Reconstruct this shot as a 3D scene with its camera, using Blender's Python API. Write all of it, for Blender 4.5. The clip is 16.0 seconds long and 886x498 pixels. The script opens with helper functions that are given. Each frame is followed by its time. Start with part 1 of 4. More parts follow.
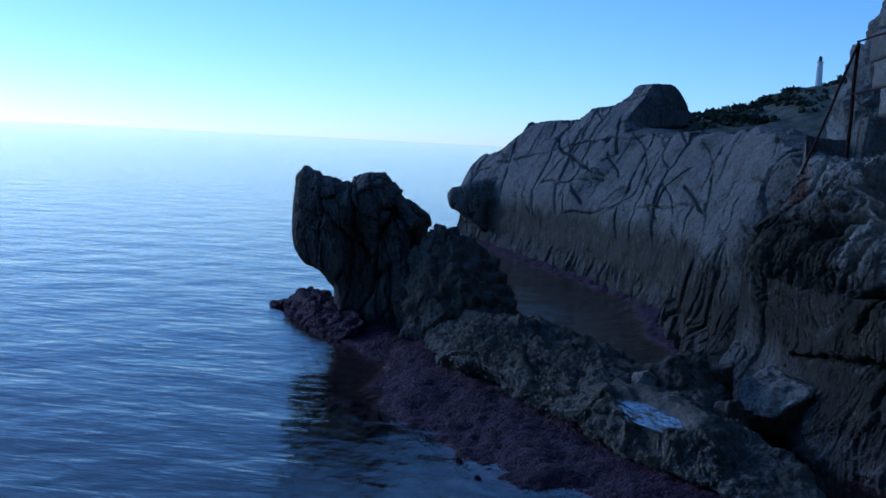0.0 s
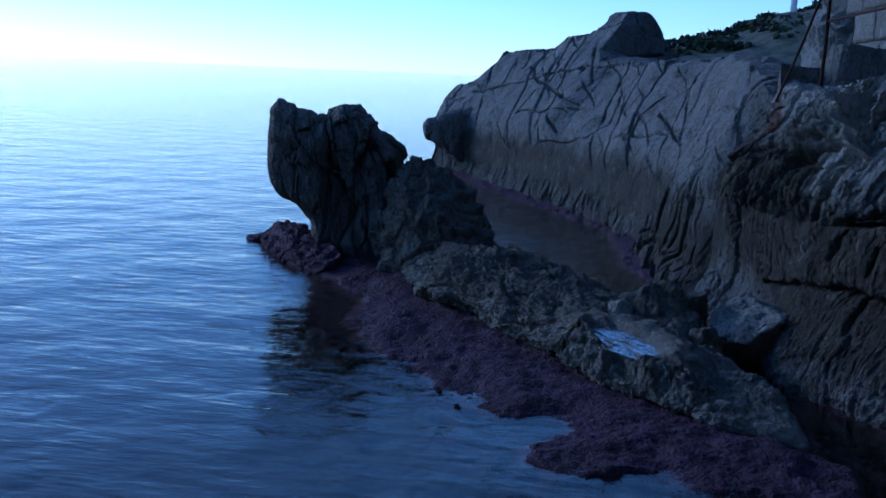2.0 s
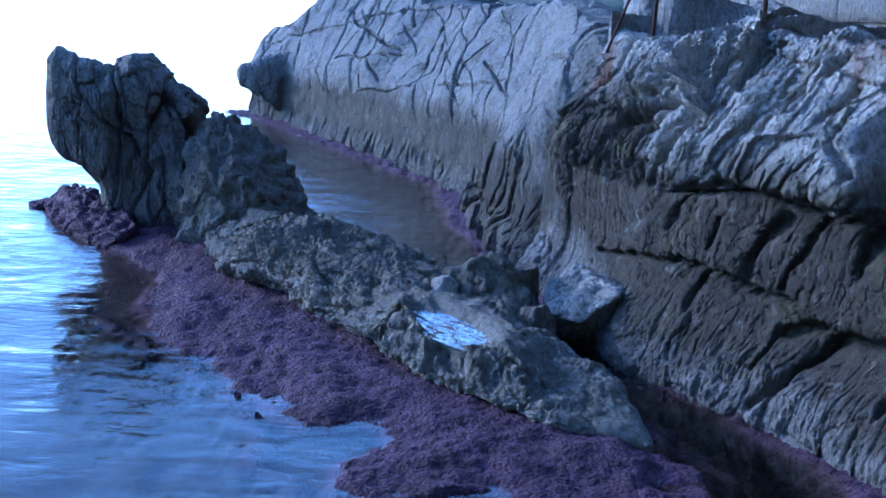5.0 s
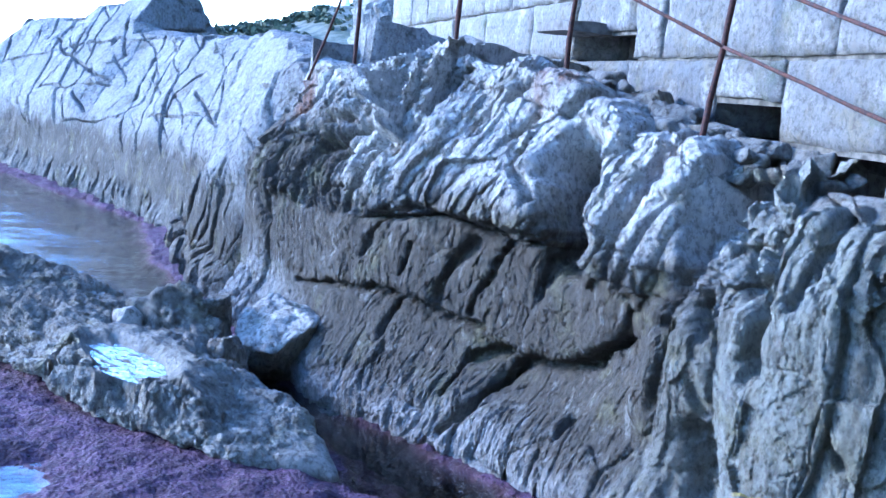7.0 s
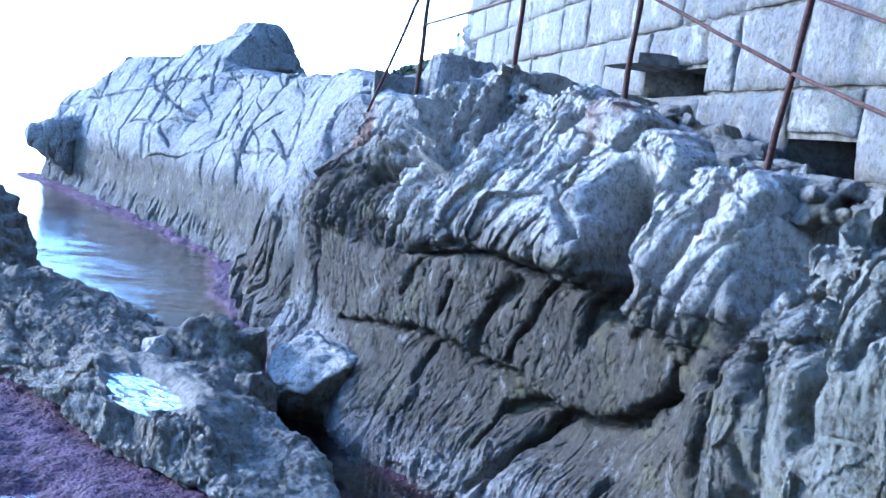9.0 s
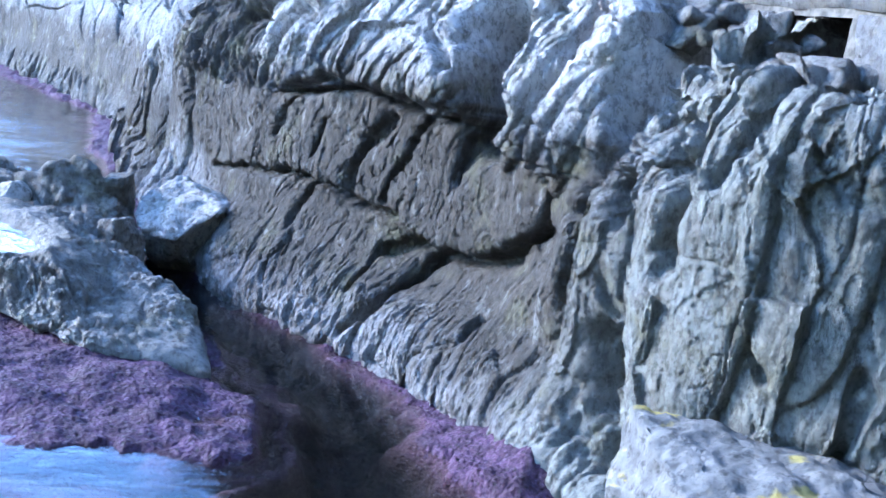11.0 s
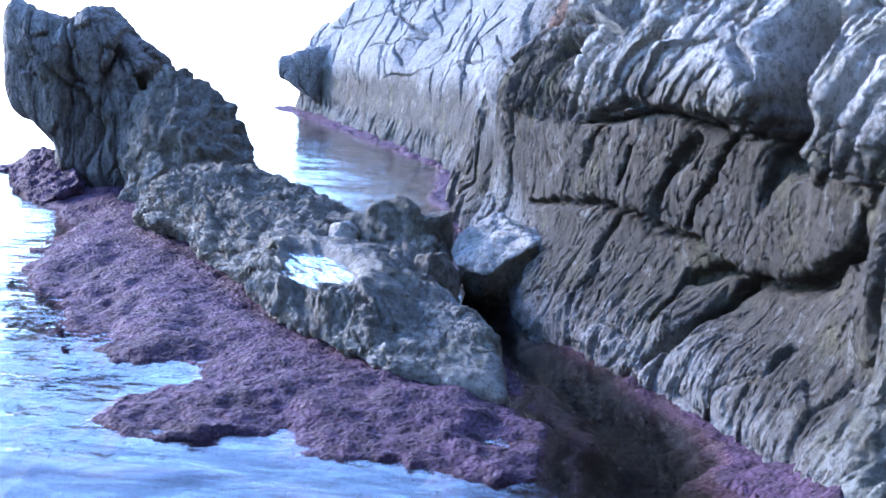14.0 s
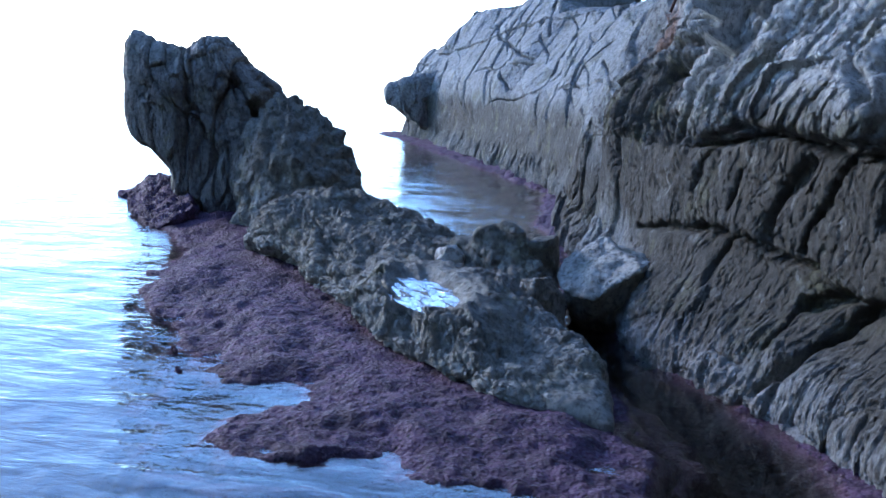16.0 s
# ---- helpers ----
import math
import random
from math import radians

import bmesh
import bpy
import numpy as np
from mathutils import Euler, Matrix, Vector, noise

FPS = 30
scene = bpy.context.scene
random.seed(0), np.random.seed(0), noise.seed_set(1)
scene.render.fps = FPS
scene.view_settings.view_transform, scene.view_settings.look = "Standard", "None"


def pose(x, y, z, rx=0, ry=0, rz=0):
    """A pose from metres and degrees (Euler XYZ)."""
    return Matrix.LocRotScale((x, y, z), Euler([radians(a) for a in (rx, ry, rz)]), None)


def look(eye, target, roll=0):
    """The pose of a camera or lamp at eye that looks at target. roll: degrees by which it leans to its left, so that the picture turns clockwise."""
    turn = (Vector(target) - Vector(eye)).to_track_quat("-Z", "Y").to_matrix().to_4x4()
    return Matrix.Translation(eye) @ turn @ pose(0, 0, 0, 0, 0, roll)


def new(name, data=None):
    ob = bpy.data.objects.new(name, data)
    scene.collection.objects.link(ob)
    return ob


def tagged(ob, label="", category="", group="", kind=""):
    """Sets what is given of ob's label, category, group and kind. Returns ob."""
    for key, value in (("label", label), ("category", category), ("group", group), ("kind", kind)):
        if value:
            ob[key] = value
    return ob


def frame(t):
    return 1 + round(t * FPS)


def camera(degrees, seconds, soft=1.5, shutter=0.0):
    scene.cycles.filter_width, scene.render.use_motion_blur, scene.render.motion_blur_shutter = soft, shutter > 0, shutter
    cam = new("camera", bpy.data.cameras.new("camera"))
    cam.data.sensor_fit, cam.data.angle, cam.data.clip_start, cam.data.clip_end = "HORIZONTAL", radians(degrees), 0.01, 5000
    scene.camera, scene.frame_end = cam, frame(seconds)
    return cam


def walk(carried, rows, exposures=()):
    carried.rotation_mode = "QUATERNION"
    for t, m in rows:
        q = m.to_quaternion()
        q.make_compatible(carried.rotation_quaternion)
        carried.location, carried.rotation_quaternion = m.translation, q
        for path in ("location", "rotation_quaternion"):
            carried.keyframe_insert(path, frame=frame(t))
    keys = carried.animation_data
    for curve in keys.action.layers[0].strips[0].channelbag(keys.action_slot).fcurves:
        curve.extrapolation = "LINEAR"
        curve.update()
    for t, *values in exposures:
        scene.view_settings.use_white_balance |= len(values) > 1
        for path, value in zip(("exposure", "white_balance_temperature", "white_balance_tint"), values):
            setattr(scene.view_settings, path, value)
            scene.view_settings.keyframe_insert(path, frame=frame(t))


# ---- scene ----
cam = camera(45.1, 16.0)

PATH = [
    (0, (3.108, 1.387, 2.163), (2.635, 4.133, 1.886), 3.0),
    (0.5, (3.097, 1.355, 2.204), (2.646, 4.099, 1.875), 3.2),
    (1, (3.098, 1.338, 2.198), (2.668, 4.080, 1.826), 3.0),
    (1.5, (3.100, 1.336, 2.158), (2.686, 4.076, 1.754), 2.6),
    (2, (3.099, 1.360, 2.178), (2.701, 4.094, 1.724), 2.5),
    (2.5, (3.103, 1.422, 2.184), (2.718, 4.151, 1.689), 2.2),
    (3, (3.126, 1.530, 2.176), (2.744, 4.251, 1.637), 1.6),
    (3.2, (3.139, 1.599, 2.201), (2.764, 4.317, 1.641), 2.4),
    (5.3, (3.164, 2.446, 2.246), (3.366, 5.177, 1.666), 3.1),
    (5.5, (3.175, 2.471, 2.239), (3.494, 5.194, 1.674), 3.5),
    (6, (3.223, 2.489, 2.226), (3.767, 5.186, 1.701), 4.4),
    (6.5, (3.335, 2.53, 2.16), (3.982, 5.212, 1.684), 4.8),
    (7, (3.49, 2.586, 2.079), (4.213, 5.258, 1.665), 5.2),
    (7.5, (3.62, 2.678, 2.03), (4.365, 5.352, 1.662), 5.8),
    (8, (3.72, 2.806, 2.009), (4.292, 5.524, 1.66), 6.0),
    (8.5, (3.846, 2.87, 2.003), (4.26, 5.618, 1.666), 6.0),
    (9, (3.938, 2.955, 1.96), (4.395, 5.701, 1.659), 7.0),
    (9.5, (4.019, 3.023, 1.921), (4.663, 5.723, 1.56), 7.9),
    (9.7, (4.061, 3.048, 1.919), (4.785, 5.718, 1.487), 7.9),
    (11.8, (4.334, 3.154, 1.666), (4.97, 5.806, 1.033), 6.4),
    (12, (4.382, 3.163, 1.658), (4.893, 5.838, 1.012), 5.8),
    (12.5, (4.427, 3.158, 1.648), (4.704, 5.869, 1.004), 4.9),
    (13, (4.465, 3.167, 1.645), (4.537, 5.898, 1.032), 4.1),
    (13.5, (4.521, 3.199, 1.614), (4.423, 5.939, 1.044), 3.6),
    (14, (4.533, 3.186, 1.603), (4.301, 5.926, 1.075), 3.2),
    (14.5, (4.528, 3.177, 1.593), (4.204, 5.914, 1.098), 3.0),
    (15, (4.533, 3.163, 1.6), (4.127, 5.891, 1.12), 2.7),
    (15.5, (4.529, 3.177, 1.597), (4.066, 5.897, 1.12), 2.5),
    (16, (4.526, 3.185, 1.602), (4.019, 5.897, 1.124), 2.4),
]
EXPOSURES = [(0, -0.2, 4650, 10), (1.5, 0.0, 4650, 11), (3.0, 0.6, 4650, 12), (5.4, 2.65, 4900, 15), (6.5, 3.55, 5000, 12), (7.0, 3.65, 5050, 13), (8.0, 3.9, 5200, 13), (9.0, 3.65, 5300, 12), (9.6, 3.5, 5350, 12), (12.0, 4.3, 5800, 15), (12.5, 4.2, 5900, 17), (13.0, 4.1, 5850, 21), (14.5, 3.3, 5850, 20), (16.0, 2.55, 5700, 12)]
walk(cam, [(t, look(eye, target, roll)) for t, eye, target, roll in PATH], EXPOSURES)

# ---- world and sun: open shade under a bright morning sky, the sun low behind the headland ----
SUN_AZ, SUN_EL = -62.0, 20.0
world = bpy.data.worlds.new("sky")
scene.world = world
world.use_nodes = True
wn = world.node_tree
sky = wn.nodes.new("ShaderNodeTexSky")
sky.sky_type = "NISHITA"
sky.sun_disc = False
sky.sun_elevation = radians(SUN_EL)
sky.sun_rotation = radians(SUN_AZ)
sky.air_density, sky.dust_density, sky.ozone_density = 0.8, 0.15, 4.0
wn.nodes["Background"].inputs["Strength"].default_value = 0.15
wn.links.new(sky.outputs["Color"], wn.nodes["Background"].inputs["Color"])
sun = new("sun", bpy.data.lights.new("sun", "SUN"))
sun.data.energy, sun.data.angle, sun.data.color = 0.8, radians(20), (1.0, 0.95, 0.90)
sun.matrix_world = look((0, 0, 30), (-30 * math.sin(radians(SUN_AZ)), -30 * math.cos(radians(SUN_AZ)), 30 - 30 * math.tan(radians(SUN_EL))))


# ---- noise ----
PERM = np.random.RandomState(7).permutation(256)
PERM = np.concatenate([PERM, PERM, PERM])
GRAD = np.random.RandomState(8).normal(size=(256, 3))
GRAD /= np.linalg.norm(GRAD, axis=1)[:, None]


def gnoise(x, y, z):
    """Gradient noise, about -1 to 1, for arrays."""
    x, y, z = np.broadcast_arrays(np.asarray(x, float), np.asarray(y, float), np.asarray(z, float))
    xi, yi, zi = np.floor(x).astype(int), np.floor(y).astype(int), np.floor(z).astype(int)
    fx, fy, fz = x - xi, y - yi, z - zi
    ux, uy, uz = (f * f * f * (f * (f * 6 - 15) + 10) for f in (fx, fy, fz))
    total = np.zeros(x.shape)
    for i in (0, 1):
        for j in (0, 1):
            for k in (0, 1):
                h = PERM[PERM[PERM[(xi + i) & 255] + ((yi + j) & 255)] + ((zi + k) & 255)]
                g = GRAD[h]
                d = g[..., 0] * (fx - i) + g[..., 1] * (fy - j) + g[..., 2] * (fz - k)
                total += d * (ux if i else 1 - ux) * (uy if j else 1 - uy) * (uz if k else 1 - uz)
    return total * 1.6


def fbm(x, y, z, octaves=4, gain=0.5):
    total, amp, f = 0, 1.0, 1.0
    for o in range(octaves):
        total = total + amp * gnoise(x * f + 17 * o, y * f + 5 * o, z * f + 9 * o)
        amp, f = amp * gain, f * 2.03
    return total


def ridged(x, y, z, octaves=3):
    """Sharp creases: 0 on a crease, up to 1 away from it."""
    total, amp, f, norm = 0, 1.0, 1.0, 0
    for o in range(octaves):
        total = total + amp * np.minimum(1, 2.2 * np.abs(gnoise(x * f + 31 * o, y * f, z * f + 11 * o)))
        norm += amp
        amp, f = amp * 0.5, f * 2.1
    return total / norm


def cells(x, y, z, seed=0):
    """Irregular cells: distance from the edge between two (0 on it), and for each cell a number and a slope that differs from its neighbours'."""
    xi, yi, zi = (np.floor(v).astype(int) for v in (x, y, z))
    f1, f2 = np.full(x.shape, 9.0), np.full(x.shape, 9.0)
    tag, slope = np.zeros(x.shape), np.zeros(x.shape)
    for i in (-1, 0, 1):
        for j in (-1, 0, 1):
            for k in (-1, 0, 1):
                h = PERM[PERM[PERM[(xi + i + seed) & 255] + ((yi + j) & 255)] + ((zi + k) & 255)]
                h2, h3 = PERM[h + 41], PERM[h + 97]
                dx, dy, dz = xi + i + 0.1 + 0.8 * h / 255 - x, yi + j + 0.1 + 0.8 * h2 / 255 - y, zi + k + 0.1 + 0.8 * h3 / 255 - z
                d = np.sqrt(dx * dx + dy * dy + dz * dz)
                nearer = d < f1
                f2 = np.where(nearer, f1, np.minimum(f2, d))
                tag = np.where(nearer, PERM[h + 13] / 255, tag)
                slope = np.where(nearer, dx * (h2 / 127.5 - 1) + dy * (h3 / 127.5 - 1) + dz * (h / 127.5 - 1), slope)
                f1 = np.where(nearer, d, f1)
    return f2 - f1, tag - 0.5, slope


def crags(a, b, c, size, amp, crack=0.5, seed=0):
    """Angular broken rock: tilted facets of about that size, with creases between them."""
    edge, tag, slope = cells(a / size, b / size, c / size, seed)
    return amp * (0.7 * tag + 1.1 * slope - crack * np.exp(-((edge / 0.06) ** 2)))


def flat_cells(x, y, seed=0):
    """As cells(), in a plane."""
    xi, yi = np.floor(x).astype(int), np.floor(y).astype(int)
    f1, f2 = np.full(x.shape, 9.0), np.full(x.shape, 9.0)
    tag, slope = np.zeros(x.shape), np.zeros(x.shape)
    for i in (-1, 0, 1):
        for j in (-1, 0, 1):
            h = PERM[PERM[(xi + i + 37 * seed) & 255] + ((yi + j) & 255)]
            h2, h3 = PERM[h + 41], PERM[h + 97]
            dx, dy = xi + i + 0.08 + 0.84 * h / 255 - x, yi + j + 0.08 + 0.84 * h2 / 255 - y
            d = np.sqrt(dx * dx + dy * dy)
            nearer = d < f1
            f2 = np.where(nearer, f1, np.minimum(f2, d))
            tag = np.where(nearer, PERM[h + 13] / 255, tag)
            slope = np.where(nearer, dx * (h2 / 127.5 - 1) + dy * (h3 / 127.5 - 1), slope)
            f1 = np.where(nearer, d, f1)
    return f2 - f1, tag - 0.5, slope


def blocks(a, b, size, step, tilt, width, depth, seed=0):
    """Broken beds: blocks set back and forth, tilted, with open cracks of uneven width between them."""
    edge, tag, slope = flat_cells(a / size, b / size, seed)
    open_ = np.clip(0.35 + 1.5 * gnoise(a / size * 0.7, b / size * 0.7, seed + 0.5), 0.05, 1.6)
    return step * tag + tilt * slope - depth * np.minimum(1, open_) / (1 + (0.5 * edge * size / (width * (0.4 + open_))) ** 6)


def joints(u, v, spacing, width, depth, step=0.0, tilt=0.0, seed=0, wobble=0.25, cover=0.0):
    """Slabs of rock split along u by thin, broken, nearly straight cracks; each slab is set back or forth and tilted a little."""
    u = u + wobble * spacing * (gnoise(v / (spacing * 2.6), seed + 0.5, 3.1) + 0.3 * gnoise(v / (spacing * 0.6), seed + 4.5, 1.7))
    k = np.floor(u / spacing).astype(int)
    dent, slab, low = np.zeros(np.shape(u)), np.zeros(np.shape(u)), np.full(np.shape(u), -1e9)
    for o in (-1, 0, 1):
        h = PERM[(k + o + 61 * seed) & 255]
        h2, h3 = PERM[h + 41] / 255, PERM[h + 97] / 255
        c = (k + o + 0.15 + 0.7 * h / 255) * spacing
        mask = smooth(-0.12 - cover, 0.18 - cover, gnoise(v / (spacing * 2.4) + 19 * h3, h2 * 37.7, seed + 0.3))
        w = width * (0.5 + 1.0 * h2)
        dent = np.maximum(dent, mask * (0.45 + 0.55 * h3) / (1 + ((u - c) / w) ** 4))
        here = (u >= c) & (c > low)
        slab = np.where(here, step * (h2 - 0.5) * 2 + tilt * (h3 - 0.5) * (u - c) / spacing * 2, slab)
        low = np.where(here, c, low)
    return slab - depth * dent


def smooth(a, b, v):
    t = np.clip((v - a) / (b - a), 0, 1)
    return t * t * (3 - 2 * t)


def along(s, z, points):
    """Distance in the sheet (s, z) from a line through the points."""
    best = np.full(np.shape(s), 1e9)
    for (s0, z0), (s1, z1) in zip(points[:-1], points[1:]):
        ds, dz = s1 - s0, z1 - z0
        u = np.clip(((s - s0) * ds + (z - z0) * dz) / (ds * ds + dz * dz), 0, 1)
        best = np.minimum(best, np.hypot(s - s0 - u * ds, z - z0 - u * dz))
    return best


# ---- materials ----
class Nodes:
    """A small helper to write node trees."""

    def __init__(self, name):
        self.mat = bpy.data.materials.new(name)
        self.mat.use_nodes = True
        self.t = self.mat.node_tree
        self.bsdf = self.t.nodes["Principled BSDF"]
        self.pos = self.t.nodes.new("ShaderNodeNewGeometry").outputs["Position"]

    def put(self, socket, value):
        if isinstance(value, bpy.types.NodeSocket):
            self.t.links.new(value, socket)
        else:
            socket.default_value = value

    def noise(self, scale, detail=6, rough=0.55, stretch=None, turn=(0, 0, 0), distort=0.0):
        n = self.t.nodes.new("ShaderNodeTexNoise")
        n.inputs["Scale"].default_value, n.inputs["Detail"].default_value = scale, detail
        n.inputs["Roughness"].default_value, n.inputs["Distortion"].default_value = rough, distort
        v = self.pos
        if stretch:
            m = self.t.nodes.new("ShaderNodeMapping")
            m.inputs["Rotation"].default_value, m.inputs["Scale"].default_value = turn, stretch
            self.t.links.new(v, m.inputs["Vector"])
            v = m.outputs["Vector"]
        self.t.links.new(v, n.inputs["Vector"])
        return n.outputs["Fac"]

    def voronoi(self, scale, feature="F1", stretch=None):
        n = self.t.nodes.new("ShaderNodeTexVoronoi")
        n.feature = feature
        n.inputs["Scale"].default_value = scale
        v = self.pos
        if stretch:
            m = self.t.nodes.new("ShaderNodeMapping")
            m.inputs["Scale"].default_value = stretch
            self.t.links.new(v, m.inputs["Vector"])
            v = m.outputs["Vector"]
        self.t.links.new(v, n.inputs["Vector"])
        return n.outputs["Distance"]

    def math(self, op, a, b=0.0, c=0.0):
        n = self.t.nodes.new("ShaderNodeMath")
        n.operation = op
        for s, v in zip(n.inputs, (a, b, c)):
            self.put(s, v)
        return n.outputs[0]

    def band(self, v, a, b, lo=0.0, hi=1.0):
        n = self.t.nodes.new("ShaderNodeMapRange")
        n.interpolation_type = "SMOOTHSTEP"
        for s, x in zip(n.inputs, (v, a, b, lo, hi)):
            self.put(s, x)
        return n.outputs[0]

    def mix(self, f, a, b, mode="MIX"):
        n = self.t.nodes.new("ShaderNodeMix")
        n.data_type, n.blend_type = "RGBA", mode
        self.put(n.inputs["Factor"], f)
        for s, v in ((n.inputs[6], a), (n.inputs[7], b)):
            self.put(s, (*v, 1) if isinstance(v, tuple) else v)
        return n.outputs[2]

    def height(self):
        n = self.t.nodes.new("ShaderNodeSeparateXYZ")
        self.t.links.new(self.pos, n.inputs[0])
        return n.outputs[2]

    def up(self):
        n = self.t.nodes.new("ShaderNodeSeparateXYZ")
        g = self.t.nodes.new("ShaderNodeNewGeometry")
        self.t.links.new(g.outputs["Normal"], n.inputs[0])
        return n.outputs[2]

    def bump(self, h, strength, distance, then=None):
        n = self.t.nodes.new("ShaderNodeBump")
        n.inputs["Strength"].default_value, n.inputs["Distance"].default_value = strength, distance
        self.t.links.new(h, n.inputs["Height"])
        if then is not None:
            self.t.links.new(then, n.inputs["Normal"])
        return n.outputs["Normal"]

    def done(self, color, rough, normal=None, spec=0.4):
        self.put(self.bsdf.inputs["Base Color"], (*color, 1) if isinstance(color, tuple) else color)
        self.put(self.bsdf.inputs["Roughness"], rough)
        self.bsdf.inputs["Specular IOR Level"].default_value = spec
        if normal is not None:
            self.t.links.new(normal, self.bsdf.inputs["Normal"])
        return self.mat


def rock_material(name, low, mid, high, warm, zone=(0.12, 0.5, 1.35, 1.9), rust=(), side=None, rise=None):
    """Grey limestone: pale barnacle zone by the water, brown-grey splash zone, pale dry rock on top."""
    n = Nodes(name)
    patch = n.noise(1.3, 6, 0.6)
    z = n.math("ADD", n.height(), n.math("MULTIPLY", n.math("SUBTRACT", patch, 0.5), 0.8))
    streak = n.noise(7.0, 6, 0.6, (2.2, 2.2, 0.35))
    z = n.math("ADD", z, n.math("MULTIPLY", n.math("SUBTRACT", streak, 0.5), 0.5))
    if rise:
        place = n.t.nodes.new("ShaderNodeSeparateXYZ")
        n.t.links.new(n.pos, place.inputs[0])
        z = n.math("SUBTRACT", z, n.band(place.outputs[1], rise[0], rise[1], 0.0, rise[2]))
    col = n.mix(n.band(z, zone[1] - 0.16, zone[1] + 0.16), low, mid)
    col = n.mix(n.band(z, zone[2], zone[3]), col, high)
    if side:
        sep = n.t.nodes.new("ShaderNodeSeparateXYZ")
        n.t.links.new(n.pos, sep.inputs[0])
        yy = n.math("ADD", sep.outputs[1], n.math("MULTIPLY", n.math("SUBTRACT", patch, 0.5), 1.2))
        col = n.mix(n.band(yy, 7.15, 6.5, 0.0, 0.9), col, side)
    col = n.mix(n.band(streak, 0.48, 0.72, 0.0, 0.45), col, warm)
    col = n.mix(n.band(n.noise(3.2, 7, 0.65), 0.52, 0.70, 0, 0.6), col, (0.17, 0.16, 0.085))
    for x, y, zz, r in rust:
        v = n.t.nodes.new("ShaderNodeVectorMath")
        v.operation = "MULTIPLY_ADD"
        n.t.links.new(n.pos, v.inputs[0])
        v.inputs[1].default_value, v.inputs[2].default_value = (1, 1, 0.6), (-x, -y, -0.6 * zz)
        q = n.t.nodes.new("ShaderNodeVectorMath")
        q.operation = "LENGTH"
        n.t.links.new(v.outputs[0], q.inputs[0])
        ragged = n.math("ADD", q.outputs["Value"], n.math("MULTIPLY", n.math("SUBTRACT", streak, 0.5), r * 1.6))
        col = n.mix(n.band(ragged, r * 1.1, r * 0.3, 0.0, 0.75), col, (0.26, 0.10, 0.045))
    speck = n.noise(24, 11, 0.75, (1.25, 1.25, 0.9), (0.35, 0.25, 0))
    col = n.mix(n.band(speck, 0.38, 0.54, 0.8, 0.0), col, n.mix(0.7, col, (0.04, 0.035, 0.03)))
    col = n.mix(n.band(n.noise(5, 9, 0.7), 0.38, 0.52, 0.45, 0.0), col, n.mix(0.6, col, (0.06, 0.055, 0.045)))
    col = n.mix(n.band(n.noise(7, 9, 0.72, (1.5, 1.5, 0.7), (0.35, 0.25, 0)), 0.55, 0.68, 0.0, 0.4), col, (0.40, 0.395, 0.37))
    slit = n.noise(9, 5, 0.6, (3.2, 3.2, 0.5), (0.32, 0.28, 0))
    grain = n.bump(n.noise(58, 12, 0.8), 1.0, 0.042)
    pits = n.bump(n.voronoi(34, "SMOOTH_F1"), 0.6, 0.022, grain)
    lines = n.bump(n.band(n.math("ABSOLUTE", n.math("SUBTRACT", slit, 0.5)), 0.0, 0.05), 0.6, 0.012, pits)
    lamina = n.bump(n.noise(5, 8, 0.7, (0.7, 0.7, 4.5), (0.12, 0.08, 0)), 0.5, 0.016, lines)
    coarse = n.bump(n.noise(13, 9, 0.7, (1.6, 1.6, 0.7), (0.35, 0.25, 0)), 0.8, 0.022, lamina)
    return n.done(col, n.band(speck, 0.2, 0.8, 0.95, 0.75), coarse, 0.3)


def algae_material():
    n = Nodes("red_algae")
    a, b = n.noise(9, 8, 0.65), n.noise(55, 8, 0.7)
    col = n.mix(n.band(a, 0.35, 0.65), (0.040, 0.019, 0.036), (0.092, 0.046, 0.086))
    col = n.mix(n.band(b, 0.52, 0.72, 0, 0.7), col, (0.18, 0.11, 0.17))
    col = n.mix(n.band(n.noise(2.3, 6), 0.50, 0.66, 0, 0.7), col, (0.045, 0.022, 0.034))
    col = n.mix(n.band(n.voronoi(24), 0.12, 0.26, 0.9, 0.0), col, (0.012, 0.007, 0.011))
    col = n.mix(n.band(n.noise(70, 8, 0.75), 0.38, 0.52, 0.7, 0.0), col, (0.022, 0.010, 0.016))
    # light lost in depth and channel shade are put into the colour below water
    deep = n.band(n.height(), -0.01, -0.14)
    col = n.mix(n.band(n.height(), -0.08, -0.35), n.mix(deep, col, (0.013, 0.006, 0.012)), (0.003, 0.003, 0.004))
    nor = n.bump(n.voronoi(46, "SMOOTH_F1"), 0.9, 0.022, n.bump(n.noise(85, 8, 0.75), 0.9, 0.016))
    return n.done(col, n.band(b, 0.3, 0.7, 0.9, 0.65), nor, 0.25)


